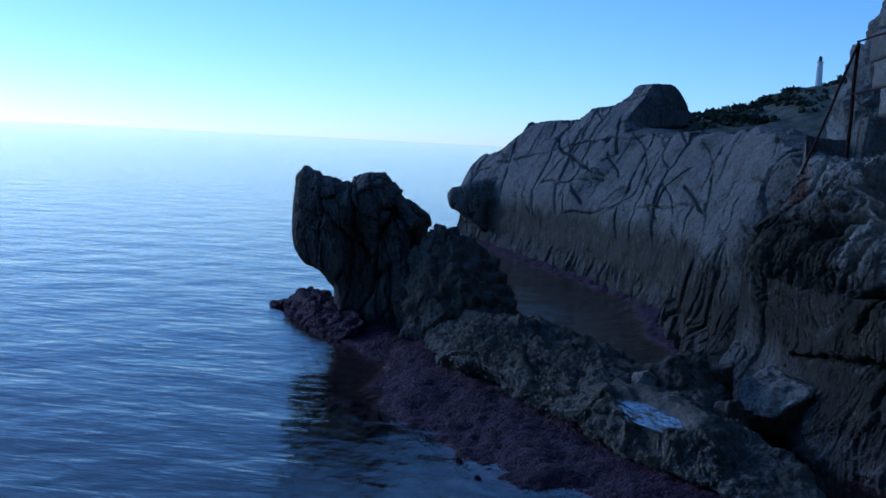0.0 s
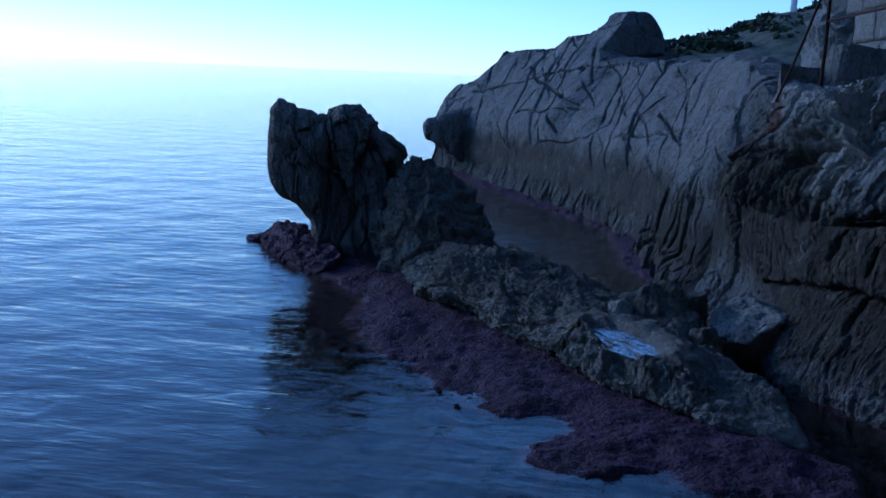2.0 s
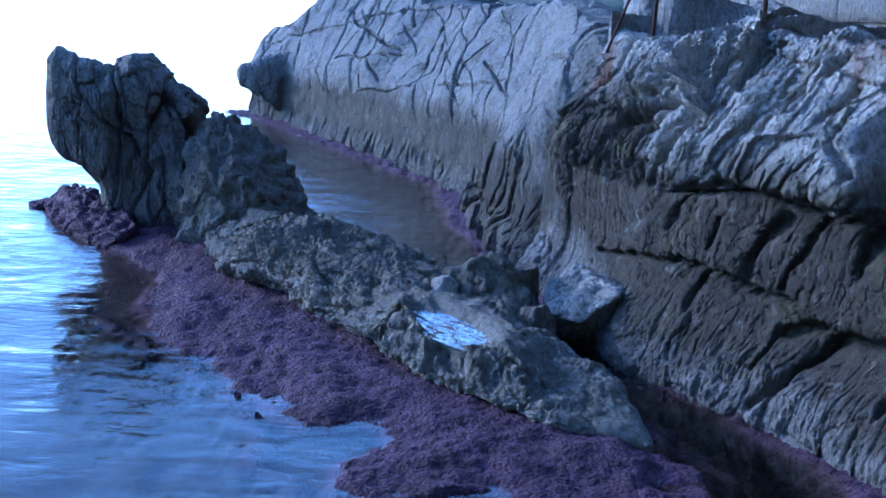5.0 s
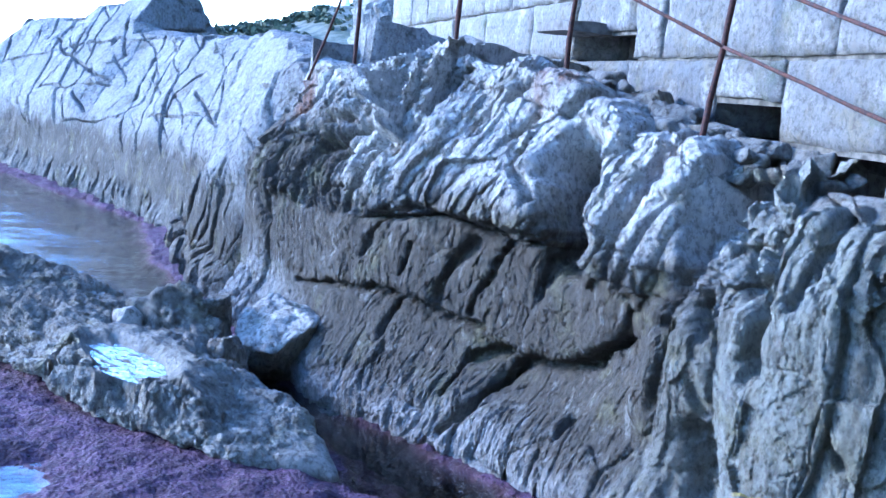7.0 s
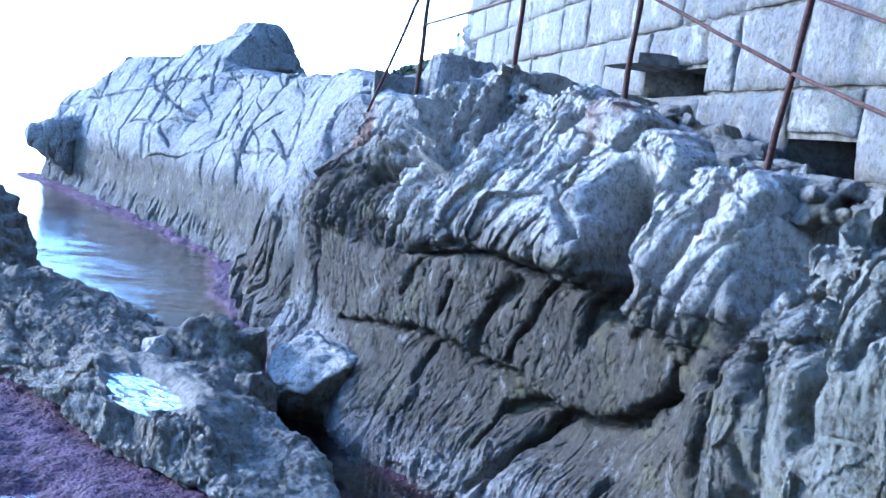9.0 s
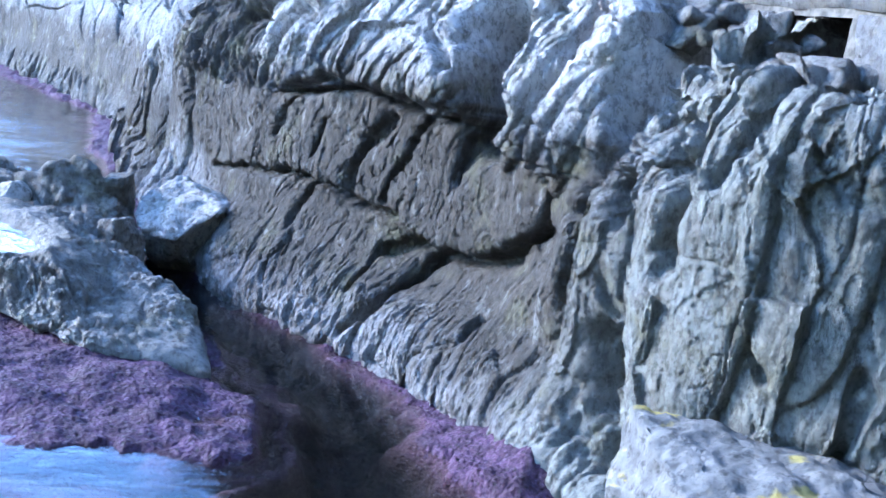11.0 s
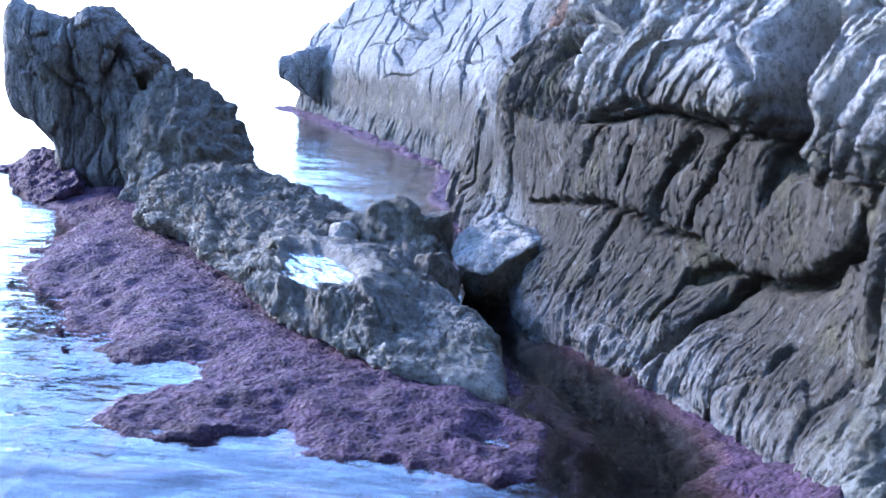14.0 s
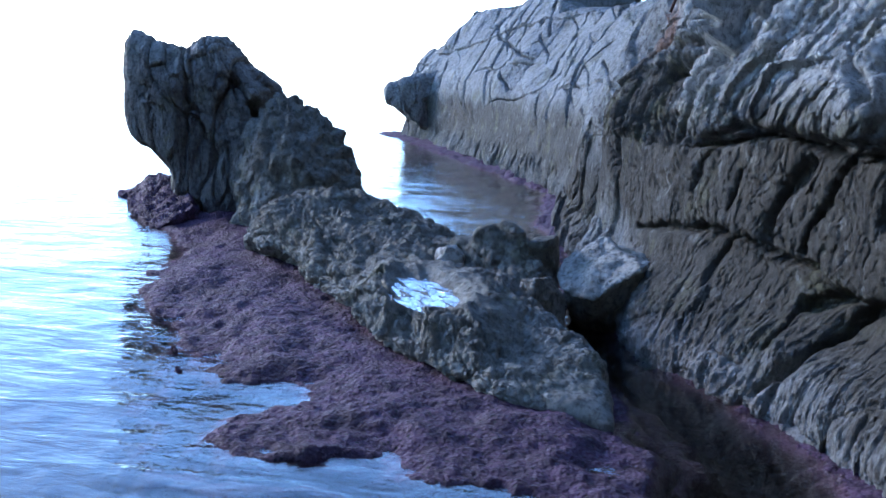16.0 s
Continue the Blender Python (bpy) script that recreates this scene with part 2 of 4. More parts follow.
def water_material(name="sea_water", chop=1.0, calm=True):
    n = Nodes(name)
    n.bsdf.inputs["Transmission Weight"].default_value = 1.0
    n.bsdf.inputs["IOR"].default_value = 1.333
    swell = n.noise(0.9, 3, 0.5, (1.0, 1.0, 1.0), (0, 0, 0.5))
    ripple = n.noise(3.4, 4, 0.55, (0.6, 1.7, 1.0), (0, 0, 0.35), 0.4)
    fine = n.noise(16, 3, 0.5, (0.7, 1.5, 1.0), (0, 0, 0.2))
    b1 = n.bump(swell, 0.4, 0.12)
    b2 = n.bump(ripple, min(1.0, 0.38 * chop), 0.035 * chop, b1)
    b3 = n.bump(fine, min(1.0, 0.20 * chop), 0.012 * chop, b2)
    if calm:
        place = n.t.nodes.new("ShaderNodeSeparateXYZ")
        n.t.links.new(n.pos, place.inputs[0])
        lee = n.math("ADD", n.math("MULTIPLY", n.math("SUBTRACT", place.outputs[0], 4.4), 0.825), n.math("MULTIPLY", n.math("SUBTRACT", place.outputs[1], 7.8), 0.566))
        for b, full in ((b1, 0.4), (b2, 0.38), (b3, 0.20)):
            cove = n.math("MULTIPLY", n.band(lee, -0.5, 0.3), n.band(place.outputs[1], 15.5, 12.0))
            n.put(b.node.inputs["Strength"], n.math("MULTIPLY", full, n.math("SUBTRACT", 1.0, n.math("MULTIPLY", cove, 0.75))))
    return n.done((0.86, 0.95, 0.98), 0.03, b3, 0.5)


def rust_material():
    n = Nodes("rusty_iron")
    a = n.noise(40, 8, 0.7)
    col = n.mix(n.band(a, 0.35, 0.65), (0.022, 0.012, 0.013), (0.075, 0.028, 0.018))
    return n.done(col, 0.85, n.bump(a, 0.6, 0.004), 0.3)


def block_material():
    n = Nodes("wall_stone")
    rnd = n.t.nodes.new("ShaderNodeObjectInfo").outputs["Random"]
    a = n.noise(6, 8, 0.65)
    col = n.mix(rnd, (0.15, 0.15, 0.147), (0.23, 0.226, 0.215))
    col = n.mix(n.band(a, 0.46, 0.68, 0, 0.7), col, (0.19, 0.165, 0.11))
    col = n.mix(n.band(n.noise(3.4, 9, 0.7), 0.52, 0.62, 0, 0.75), col, (0.32, 0.315, 0.30))
    col = n.mix(n.band(n.noise(26, 9, 0.75), 0.36, 0.55, 0.7, 0.0), col, (0.07, 0.066, 0.058))
    col = n.mix(n.band(n.noise(2.0, 6, 0.7), 0.54, 0.68, 0, 0.6), col, (0.12, 0.135, 0.085))
    pits = n.bump(n.voronoi(22, "SMOOTH_F1"), 0.5, 0.02, n.bump(n.noise(60, 8, 0.75), 0.9, 0.012))
    return n.done(col, 0.9, n.bump(n.noise(9, 9, 0.7), 1.0, 0.05, pits), 0.3)


def plain(name, a, b, scale, rough=0.9):
    n = Nodes(name)
    f = n.noise(scale, 6, 0.6)
    return n.done(n.mix(n.band(f, 0.35, 0.65), a, b), rough, n.bump(f, 0.3, 0.3 / scale), 0.3)


CLIFF = rock_material("cliff_limestone", (0.30, 0.292, 0.28), (0.078, 0.069, 0.057), (0.58, 0.575, 0.55), (0.163, 0.136, 0.099), (0.12, 0.20, 1.22, 1.75), side=(0.275, 0.285, 0.25), rise=(9.6, 10.6, 0.42), rust=((5.66, 8.5, 2.1, 0.16), (6.0, 7.4, 1.78, 0.16), (5.72, 8.35, 2.3, 0.14), (5.25, 9.6, 2.3, 0.12), (4.55, 11.5, 1.98, 0.2)))
FAR = rock_material("headland_limestone", (0.17, 0.162, 0.148), (0.082, 0.077, 0.067), (0.315, 0.312, 0.302), (0.122, 0.107, 0.087), (0.1, 0.28, 0.85, 1.25))
RIDGE = rock_material("ridge_limestone", (0.33, 0.315, 0.285), (0.215, 0.198, 0.166), (0.205, 0.185, 0.152), (0.125, 0.10, 0.068), (0.1, 0.3, 0.9, 1.3))
STACK = rock_material("stack_limestone", (0.160, 0.136, 0.125), (0.193, 0.176, 0.160), (0.342, 0.329, 0.305), (0.160, 0.136, 0.115), (0.1, 0.3, 1.2, 1.8))
# dark low tone: wet base, with the shade of the undercut put into colour
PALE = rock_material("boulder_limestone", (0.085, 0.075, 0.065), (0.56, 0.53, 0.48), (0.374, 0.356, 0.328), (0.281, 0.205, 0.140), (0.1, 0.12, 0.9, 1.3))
KNOB = rock_material("knob_limestone", (0.22, 0.21, 0.195), (0.30, 0.29, 0.275), (0.34, 0.335, 0.32), (0.2, 0.18, 0.15))


def lichen_material():
    n = Nodes("lichened_limestone")
    a = n.noise(8, 8, 0.65)
    col = n.mix(n.band(a, 0.35, 0.65), (0.10, 0.10, 0.095), (0.165, 0.162, 0.152))
    col = n.mix(n.band(n.noise(24, 8, 0.75), 0.36, 0.5, 0.7, 0.0), col, (0.03, 0.03, 0.027))
    col = n.mix(n.math("MULTIPLY", n.band(n.noise(4.5, 6), 0.52, 0.60, 0, 0.8), n.band(n.up(), 0.3, 0.8)), col, (0.30, 0.24, 0.06))
    return n.done(col, 0.92, n.bump(n.noise(90, 8, 0.7), 0.6, 0.006, n.bump(n.noise(20, 8, 0.7), 0.8, 0.03)), 0.3)


LICHEN = lichen_material()
PUDDLE = water_material("puddle_water", 4.0, False)
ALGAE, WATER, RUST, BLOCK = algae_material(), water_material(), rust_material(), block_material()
RUBBLE = rock_material("rubble_limestone", (0.22, 0.21, 0.19), (0.25, 0.235, 0.205), (0.24, 0.235, 0.215), (0.095, 0.082, 0.061))
MORTAR = plain("old_mortar", (0.04, 0.037, 0.032), (0.13, 0.12, 0.10), 14)
DARKSTONE = plain("dark_stone", (0.06, 0.055, 0.05), (0.15, 0.14, 0.125), 9)
DARKWOOD = plain("weathered_timber", (0.05, 0.04, 0.035), (0.13, 0.10, 0.08), 12)
SCRUB = plain("hill_scrub", (0.020, 0.030, 0.018), (0.06, 0.07, 0.04), 0.25)
HILL = plain("hill_slope", (0.05, 0.06, 0.042), (0.13, 0.125, 0.095), 0.25)
PLASTER = plain("white_plaster", (0.62, 0.63, 0.64), (0.78, 0.78, 0.78), 1.0)


# ---- building helpers ----
def mesh_grid(name, P, mat, parent=None, closed_u=False, caps=False, flip=False, soft=True):
    """A quad sheet from an array (n, m, 3), shaded smooth or, for broken rock, face by face."""
    n, m = P.shape[:2]
    idx = np.arange(n * m).reshape(n, m)
    if closed_u:
        idx = np.concatenate([idx, idx[:, :1]], axis=1)
    q = np.stack([idx[:-1, :-1], idx[1:, :-1], idx[1:, 1:], idx[:-1, 1:]], -1).reshape(-1, 4)
    if flip:
        q = q[:, ::-1]
    me = bpy.data.meshes.new(name)
    me.from_pydata(P.reshape(-1, 3).tolist(), [], q.tolist() + ([idx[0, :m].tolist(), idx[-1, :m][::-1].tolist()] if caps else []))
    if soft:
        me.shade_smooth()
    me.materials.append(mat)
    ob = new(name, me)
    ob.parent = parent
    return ob


def normals(P):
    du, dv = np.gradient(P, axis=0), np.gradient(P, axis=1)
    n = np.cross(du, dv)
    return n / (np.linalg.norm(n, axis=-1, keepdims=True) + 1e-9)


def part(name, bm, mat, parent=None, label=""):
    me = bpy.data.meshes.new(name)
    bm.to_mesh(me)
    bm.free()
    me.materials.append(mat)
    ob = new(name, me)
    ob.parent = parent
    return tagged(ob, label)


def rod(name, a, b, r, mat, parent, sides=8, label=""):
    """A slightly uneven bar from a to b."""
    a, b = Vector(a), Vector(b)
    d = (b - a).normalized()
    e = d.orthogonal().normalized()
    f = d.cross(e)
    bm = bmesh.new()
    rings = []
    steps = max(2, int((b - a).length / 0.12))
    for i in range(steps + 1):
        p = a.lerp(b, i / steps)
        wob = Vector((noise.noise(p * 3.1), noise.noise(p * 3.3 + Vector((7, 0, 0))), 0)) * 0.012 * (0 < i < steps)
        rr = r * (1 + 0.22 * noise.noise(p * 14))
        rings.append([bm.verts.new(p + wob + (e * math.cos(k * math.tau / sides) + f * math.sin(k * math.tau / sides)) * rr) for k in range(sides)])
    for u, v in zip(rings[:-1], rings[1:]):
        for k in range(sides):
            bm.faces.new((u[k], u[(k + 1) % sides], v[(k + 1) % sides], v[k]))
    bm.faces.new(rings[0][::-1])
    bm.faces.new(rings[-1])
    for fc in bm.faces:
        fc.smooth = True
    return part(name, bm, mat, parent, label)


def curve(t, keys):
    """Monotone-ish smooth interpolation of (t, value) rows."""
    k = np.array(keys, float)
    out = [np.interp(t, k[:, 0], k[:, j]) for j in range(1, k.shape[1])]
    return out[0] if len(out) == 1 else out


# ---- the cliff: a sheet along a plan line; s runs along the foot, away from the steps ----
LINE = np.array([(8.4, 3.2), (7.9, 4.6), (7.25, 5.55), (6.42, 5.7), (6.1, 6.02), (5.9, 6.5), (5.7, 7.7), (5.25, 8.5), (4.75, 9.3), (4.5, 10.4),
                 (4.2, 11.6), (3.8, 15.8), (2.5, 19.5), (0.9, 23.0), (-0.6, 25.9), (-1.0, 27.5), (-1.6, 30.0)])
RUN = np.r_[0, np.cumsum(np.hypot(*np.diff(LINE, axis=0).T))]
RUN += 3.45 - RUN[5]
CREST = [(-1.5, 1.4), (2.4, 1.55), (3.0, 1.64), (3.45, 1.74), (4.1, 1.82), (4.6, 2.0), (5.0, 2.1), (5.6, 2.26), (6.4, 2.32), (7.0, 2.24), (7.5, 2.1), (8.0, 2.2), (8.9, 2.15),
         (9.6, 2.08), (11.0, 2.2), (12.6, 2.34), (13.0, 2.46), (15.0, 2.50), (17.5, 2.54), (18.6, 2.56), (18.95, 2.7), (19.1, 3.2), (19.3, 3.5), (19.7, 3.42),
         (20.0, 3.2), (20.3, 3.05), (20.5, 2.98), (20.8, 3.1), (21.1, 3.05), (21.8, 2.88), (22.6, 2.74), (23.3, 2.68), (24.4, 2.62), (24.6, 2.36), (25.2, 2.05),
         (25.9, 1.88), (26.0, 1.8), (26.1, 0.9), (26.2, -0.3)]


def plan(s):
    """Plan point and inland direction at s, with rounded corners."""
    x, y = 0, 0
    for d, w in ((-0.3, 0.25), (0, 0.5), (0.3, 0.25)):
        x = x + w * np.interp(s + d, RUN, LINE[:, 0])
        y = y + w * np.interp(s + d, RUN, LINE[:, 1])
    dx, dy = np.gradient(x, s), np.gradient(y, s)
    ln = np.hypot(dx, dy)
    return x, y, dy / ln, -dx / ln


def cliff_sheet(name, s, face_rows, top_rows, relief, lean, shelf, mat):
    x, y, nx, ny = plan(s)
    top = curve(s, CREST) + 0.05 * gnoise(s * 2.1, 3.3, 0) + 0.05 * gnoise(s * 5.3, 1.3, 0)
    v = np.linspace(0, 1, face_rows)[None, :]
    z = -0.9 + (top[:, None] + 0.9) * v
    inn = lean(s[:, None], z)
    back = np.linspace(0, 1, top_rows)[None, 1:]
    inn2 = inn[:, -1:] + shelf[0] * back
    z2 = top[:, None] + (np.minimum(top, 2.5) - top)[:, None] * smooth(0.14, 0.62, back) + shelf[1] * back + 0.12 * np.sin(np.pi * np.minimum(1, back * 3)) * 0.4 - shelf[2] * smooth(0.55, 1.0, back)
    Z, IN = np.concatenate([z, z2 + 0 * inn2], 1), np.concatenate([inn, inn2], 1)
    P = np.stack([x[:, None] + nx[:, None] * IN, y[:, None] + ny[:, None] * IN, Z], -1)
    N = normals(P)
    inward = (N[:, : face_rows // 2, 0] * nx[:, None]).mean() > 0
    if inward:
        N = -N
    S = s[:, None] + 0 * Z
    arc = Z + 0.7 * np.maximum(0, IN - inn[:, -1:])
    d = relief(S, Z, arc, P)
    return mesh_grid(name, P + N * d[..., None], mat, flip=inward, soft=False)


def near_lean(s, z):
    foot = -0.22 * smooth(0.55, 0.05, z)
    return foot + 0.34 * smooth(1.3, 2.4, z) + 0.25 * smooth(6.8, 9.0, s) * smooth(0.9, 2.2, z)


def groove(S, Z, points, width, depth):
    d = along(S + 0.03 * gnoise(S * 6, Z * 6, 2) + 0.012 * gnoise(S * 21, Z * 21, 7), Z + 0.03 * gnoise(S * 6, Z * 6, 5) + 0.012 * gnoise(S * 21, Z * 21, 3), points)
    width = width * np.clip(1 + 0.9 * gnoise(S * 4, Z * 4, 8), 0.35, 2)
    return -depth / (1 + (d / width) ** 4)


def lump(S, Z, s0, z0, rs, rz, tilt, amp):
    c, sn = math.cos(tilt), math.sin(tilt)
    a, b = (S - s0) * c + (Z - z0) * sn, -(S - s0) * sn + (Z - z0) * c
    r = (a / rs) ** 2 + (b / rz) ** 2
    return amp * np.clip(1 - r, 0, 1) ** 0.28


def near_relief(S, Z, arc, P):
    x, y, z = P[..., 0], P[..., 1], P[..., 2]
    d = 0.05 * fbm(S * 0.8, arc * 0.9, 1.5, 2)
    # slanting beds, folded towards the far corner
    fold = np.exp(-(((S - 7.3) / 0.9) ** 2))
    bed = S * (3.2 - 1.0 * fold) + arc * (1.2 - 3.0 * fold) + 0.9 * gnoise(S * 1.1, arc * 1.1, 4) + 2.2 * fold * np.sin(arc * 2.6)
    beds = ridged(bed * 0.75, arc * 0.32, 0.2 * S, 3)
    d += (0.014 + 0.03 * fold) * (beds - 0.7) * smooth(0.5, 1.0, Z)
    # upright flutes in the pale zone by the water
    d += 0.006 * (ridged(S * 5.5, arc * 0.9, 3.1, 2) - 0.6) * smooth(0.85, 0.3, Z)
    # hanging upper mass and the smoother hollow below it
    lip = curve(S, [(3.3, 1.36), (3.7, 1.22), (4.4, 1.17), (4.7, 1.21), (5.05, 1.28), (5.4, 1.29), (5.95, 1.34), (6.6, 1.22), (7.2, 1.15)]) + 0.03 * gnoise(S * 5, 2.2, 1)
    inside = smooth(6.95, 6.3, S) * smooth(4.1, 4.45, S)
    d += inside * 0.05 * smooth(-0.005, 0.008, Z - lip) * smooth(0.8, 0.15, Z - lip)
    floor_ = curve(S, [(4.2, 0.95), (4.42, 0.92), (4.7, 0.7), (4.87, 0.64), (5.26, 0.6), (5.6, 0.68), (6.5, 0.78)])
    d -= inside * 0.13 * smooth(0.005, -0.008, Z - lip) * smooth(-0.4, 0.0, Z - floor_)
    d -= inside * 0.02 * smooth(0.01, -0.01, Z - floor_) * smooth(-0.32, -0.02, Z - floor_)
    d *= 1 - 0.45 * inside * smooth(0.02, -0.05, Z - lip) * smooth(-0.1, 0.1, Z - floor_)
    # pillars and bosses of the upper face
    for row in ((4.25, 1.55, 0.14, 0.50, 0.25, 0.10), (4.63, 1.54, 0.10, 0.46, 0.28, 0.09), (5.22, 1.52, 0.18, 0.28, 0.2, 0.13), (4.86, 1.92, 0.13, 0.12, 0, 0.10),
                (5.78, 1.78, 0.11, 0.42, 0.35, 0.07), (6.12, 1.8, 0.13, 0.5, 0.35, 0.07), (6.55, 1.7, 0.15, 0.45, 0.4, 0.07), (3.85, 0.95, 0.22, 0.5, 0, 0.10),
                (3.25, 1.1, 0.28, 0.8, 0.1, 0.16), (4.1, 0.85, 0.14, 0.34, 0, 0.08), (2.85, 1.3, 0.2, 0.6, 0, 0.1), (5.45, 0.42, 0.10, 0.16, 0.4, 0.05),
                (6.95, 2.1, 0.12, 0.3, 0.5, 0.08), (7.35, 1.95, 0.12, 0.35, 0.6, 0.08), (8.6, 0.9, 0.3, 0.9, 0, 0.12)):
        d += 0.6 * lump(S, Z, *row)
    # cracks, gaps and holes
    for points, width, depth in (
            ([(6.62, 1.23), (5.95, 1.35), (5.4, 1.3), (5.07, 1.3)], 0.022, 0.10),
            ([(5.53, 0.1), (5.26, 0.54), (4.87, 0.64), (4.69, 0.7), (4.42, 0.93), (4.39, 1.12)], 0.020, 0.11),
            ([(5.63, 0.3), (5.61, 0.51), (5.46, 0.57), (5.27, 0.61)], 0.022, 0.09),
            ([(6.49, 0.78), (6.19, 0.76), (5.84, 0.71), (5.51, 0.71)], 0.018, 0.08),
            ([(5.02, 1.78), (4.98, 1.55), (4.92, 1.30)], 0.075, 0.45), ([(4.93, 1.5), (4.88, 1.31)], 0.08, 0.4),
            ([(4.47, 1.15), (4.45, 1.54), (4.34, 1.95)], 0.034, 0.38),
            ([(3.94, 1.95), (3.95, 1.69), (3.99, 1.45)], 0.085, 0.24), ([(4.0, 1.5), (3.98, 1.1)], 0.028, 0.16),
            ([(3.73, 1.22), (3.72, 1.14)], 0.045, 0.22),
            ([(3.40, 1.55), (3.38, 1.35), (3.37, 1.08)], 0.035, 0.16),
            ([(6.85, 2.05), (6.96, 1.73)], 0.03, 0.10),
            ([(5.72, 1.84), (5.66, 2.0), (5.56, 2.15)], 0.03, 0.12),
            ([(5.5, 1.81), (5.38, 1.96)], 0.025, 0.09),
            ([(6.47, 1.69), (6.37, 1.85)], 0.04, 0.12),
            ([(7.72, 1.59), (7.2, 1.8), (6.71, 1.95)], 0.03, 0.10),
            ([(6.49, 1.21), (6.67, 0.94)], 0.016, 0.05),
            ([(5.9, 0.8), (5.8, 1.04), (5.61, 1.21)], 0.03, 0.07),
            ([(5.08, 0.98), (5.05, 1.2)], 0.025, 0.06),
            ([(6.15, 1.1), (6.22, 0.89)], 0.02, 0.05),
            ([(5.61, 0.77), (5.35, 1.25)], 0.016, 0.05),
            ([(4.66, 0.41), (4.67, 0.35)], 0.030, 0.14),
            ([(3.72, 0.60), (3.70, 0.46)], 0.07, 0.14),
            ([(3.5, 0.35), (3.15, 0.30), (2.7, 0.45)], 0.06, 0.22),
            ([(8.61, 1.6), (7.58, 1.98), (6.66, 2.12)], 0.03, 0.09),
            ([(8.28, 1.33), (8.02, 1.66), (7.41, 1.87)], 0.03, 0.09),
            ([(7.89, 1.29), (7.72, 1.6), (7.02, 1.86)], 0.03, 0.09),
            ([(7.35, 1.32), (7.3, 1.57), (6.87, 1.76)], 0.03, 0.09),
            ([(8.31, 0.97), (8.6, 1.18), (8.47, 1.44)], 0.03, 0.09),
            ([(6.88, 1.43), (6.82, 1.62), (6.54, 1.79)], 0.03, 0.09),
            ([(6.27, 1.82), (6.16, 2.1), (6.04, 2.27)], 0.022, 0.07),
            ([(5.89, 1.7), (5.75, 1.97)], 0.022, 0.07),
            ([(5.18, 2.0), (4.98, 2.2)], 0.022, 0.07),
            ([(5.12, 1.5), (5.32, 1.65), (5.39, 1.76)], 0.022, 0.07),
            ([(6.32, 0.52), (6.25, 0.75)], 0.022, 0.07),
            ([(7.64, 0.58), (6.53, 0.75)], 0.022, 0.07),
            ([(3.19, 1.35), (3.12, 1.7)], 0.022, 0.07),
            ([(4.01, 0.7), (3.89, 1.1)], 0.022, 0.07),
            ):
        d += groove(S, Z, points, width * 1.15, depth * 1.2)
    # rubble-filled hollow under the wall
    hollow = smooth(3.3, 3.5, S) * smooth(4.12, 3.95, S) * smooth(1.22, 1.36, Z - 0.1 * (3.7 - S))
    d -= 0.10 * hollow
    d += hollow * blocks(S, arc, 0.14, 0.10, 0.08, 0.014, 0.12, 12)
    wx, wy = 0.09 * gnoise(S * 2.2, arc * 2.2, 1), 0.09 * gnoise(S * 2.2, arc * 2.2, 6)
    lean_ = 0.42 - 0.3 * smooth(4.2, 3.4, S)
    c, t = S + lean_ * arc + wx + 0.25 * fold * np.sin(arc * 3), arc - 0.42 * S + wy
    upper = smooth(-0.02, 0.03, Z - lip)
    wet = smooth(0.62, 0.30, Z)
    pillar = smooth(4.0, 4.15, S) * smooth(5.5, 5.3, S) * upper
    amt = (1 - 0.65 * pillar) * (0.07 + 0.93 * upper * smooth(3.5, 4.2, S)) * (1 - 0.75 * wet)
    side_ = smooth(4.05, 3.75, S)
    d += amt * joints(c, t, 0.42, 0.009, 0.13, 0.040, 0.05, 1, 0.15)
    d += (0.10 + 0.90 * upper) * (1 - 0.5 * pillar) * (1 - 0.6 * wet) * (1 - 0.6 * side_) * joints(c + 0.12 * t, t, 0.21, 0.006, 0.05, 0.006, 0.006, 2, 0.15, -0.16)
    d += (0.20 + 0.80 * upper) * (1 - 0.6 * wet) * joints(t + 0.25 * c, c, 0.34, 0.006, 0.045, 0.010, 0.015, 5, 0.2, -0.18)
    d += upper * (1 - 0.4 * side_) * joints(c - 0.25 * t, t, 0.11, 0.005, 0.022, 0.002, 0.002, 7, 0.15, -0.22)
    d += (1 - 0.5 * wet) * blocks(c + 0.02 * gnoise(S * 9, arc * 9, 8), t * 0.55, 0.07, 0.006, 0.008, 0.004, 0.008, 3)
    fc_, tag_, slope_ = flat_cells(c / 0.24, t * 0.62 / 0.24, 31)
    d += upper * (1 - wet) * (1 - 0.5 * pillar) * (0.030 * tag_ + 0.055 * slope_)
    fc_, tag_, slope_ = flat_cells(c / 0.10, t * 0.7 / 0.10, 17)
    d += (0.4 + 0.6 * upper) * (1 - 0.5 * wet) * (0.008 * tag_ + 0.020 * slope_)
    fc_, tag_, slope_ = flat_cells((S + wx) / 0.26, (arc + wy) * 0.55 / 0.26, 23)
    d += side_ * (0.035 * tag_ + 0.045 * slope_) + side_ * joints(S + 0.12 * arc, arc, 0.34, 0.008, 0.04, 0.008, 0.012, 13, 0.3, -0.14)
    d -= side_ * 0.05 * smooth(0.42, 0.62, gnoise(S * 5.5, arc * 4.5, 21))
    # thin curved beds of the fold
    d += fold * upper * joints(c * 1.2 + 0.3 * np.sin(arc * 2.4 + 0.6), t, 0.075, 0.010, 0.045, 0.012, 0.015, 11, 0.2, 0.2)
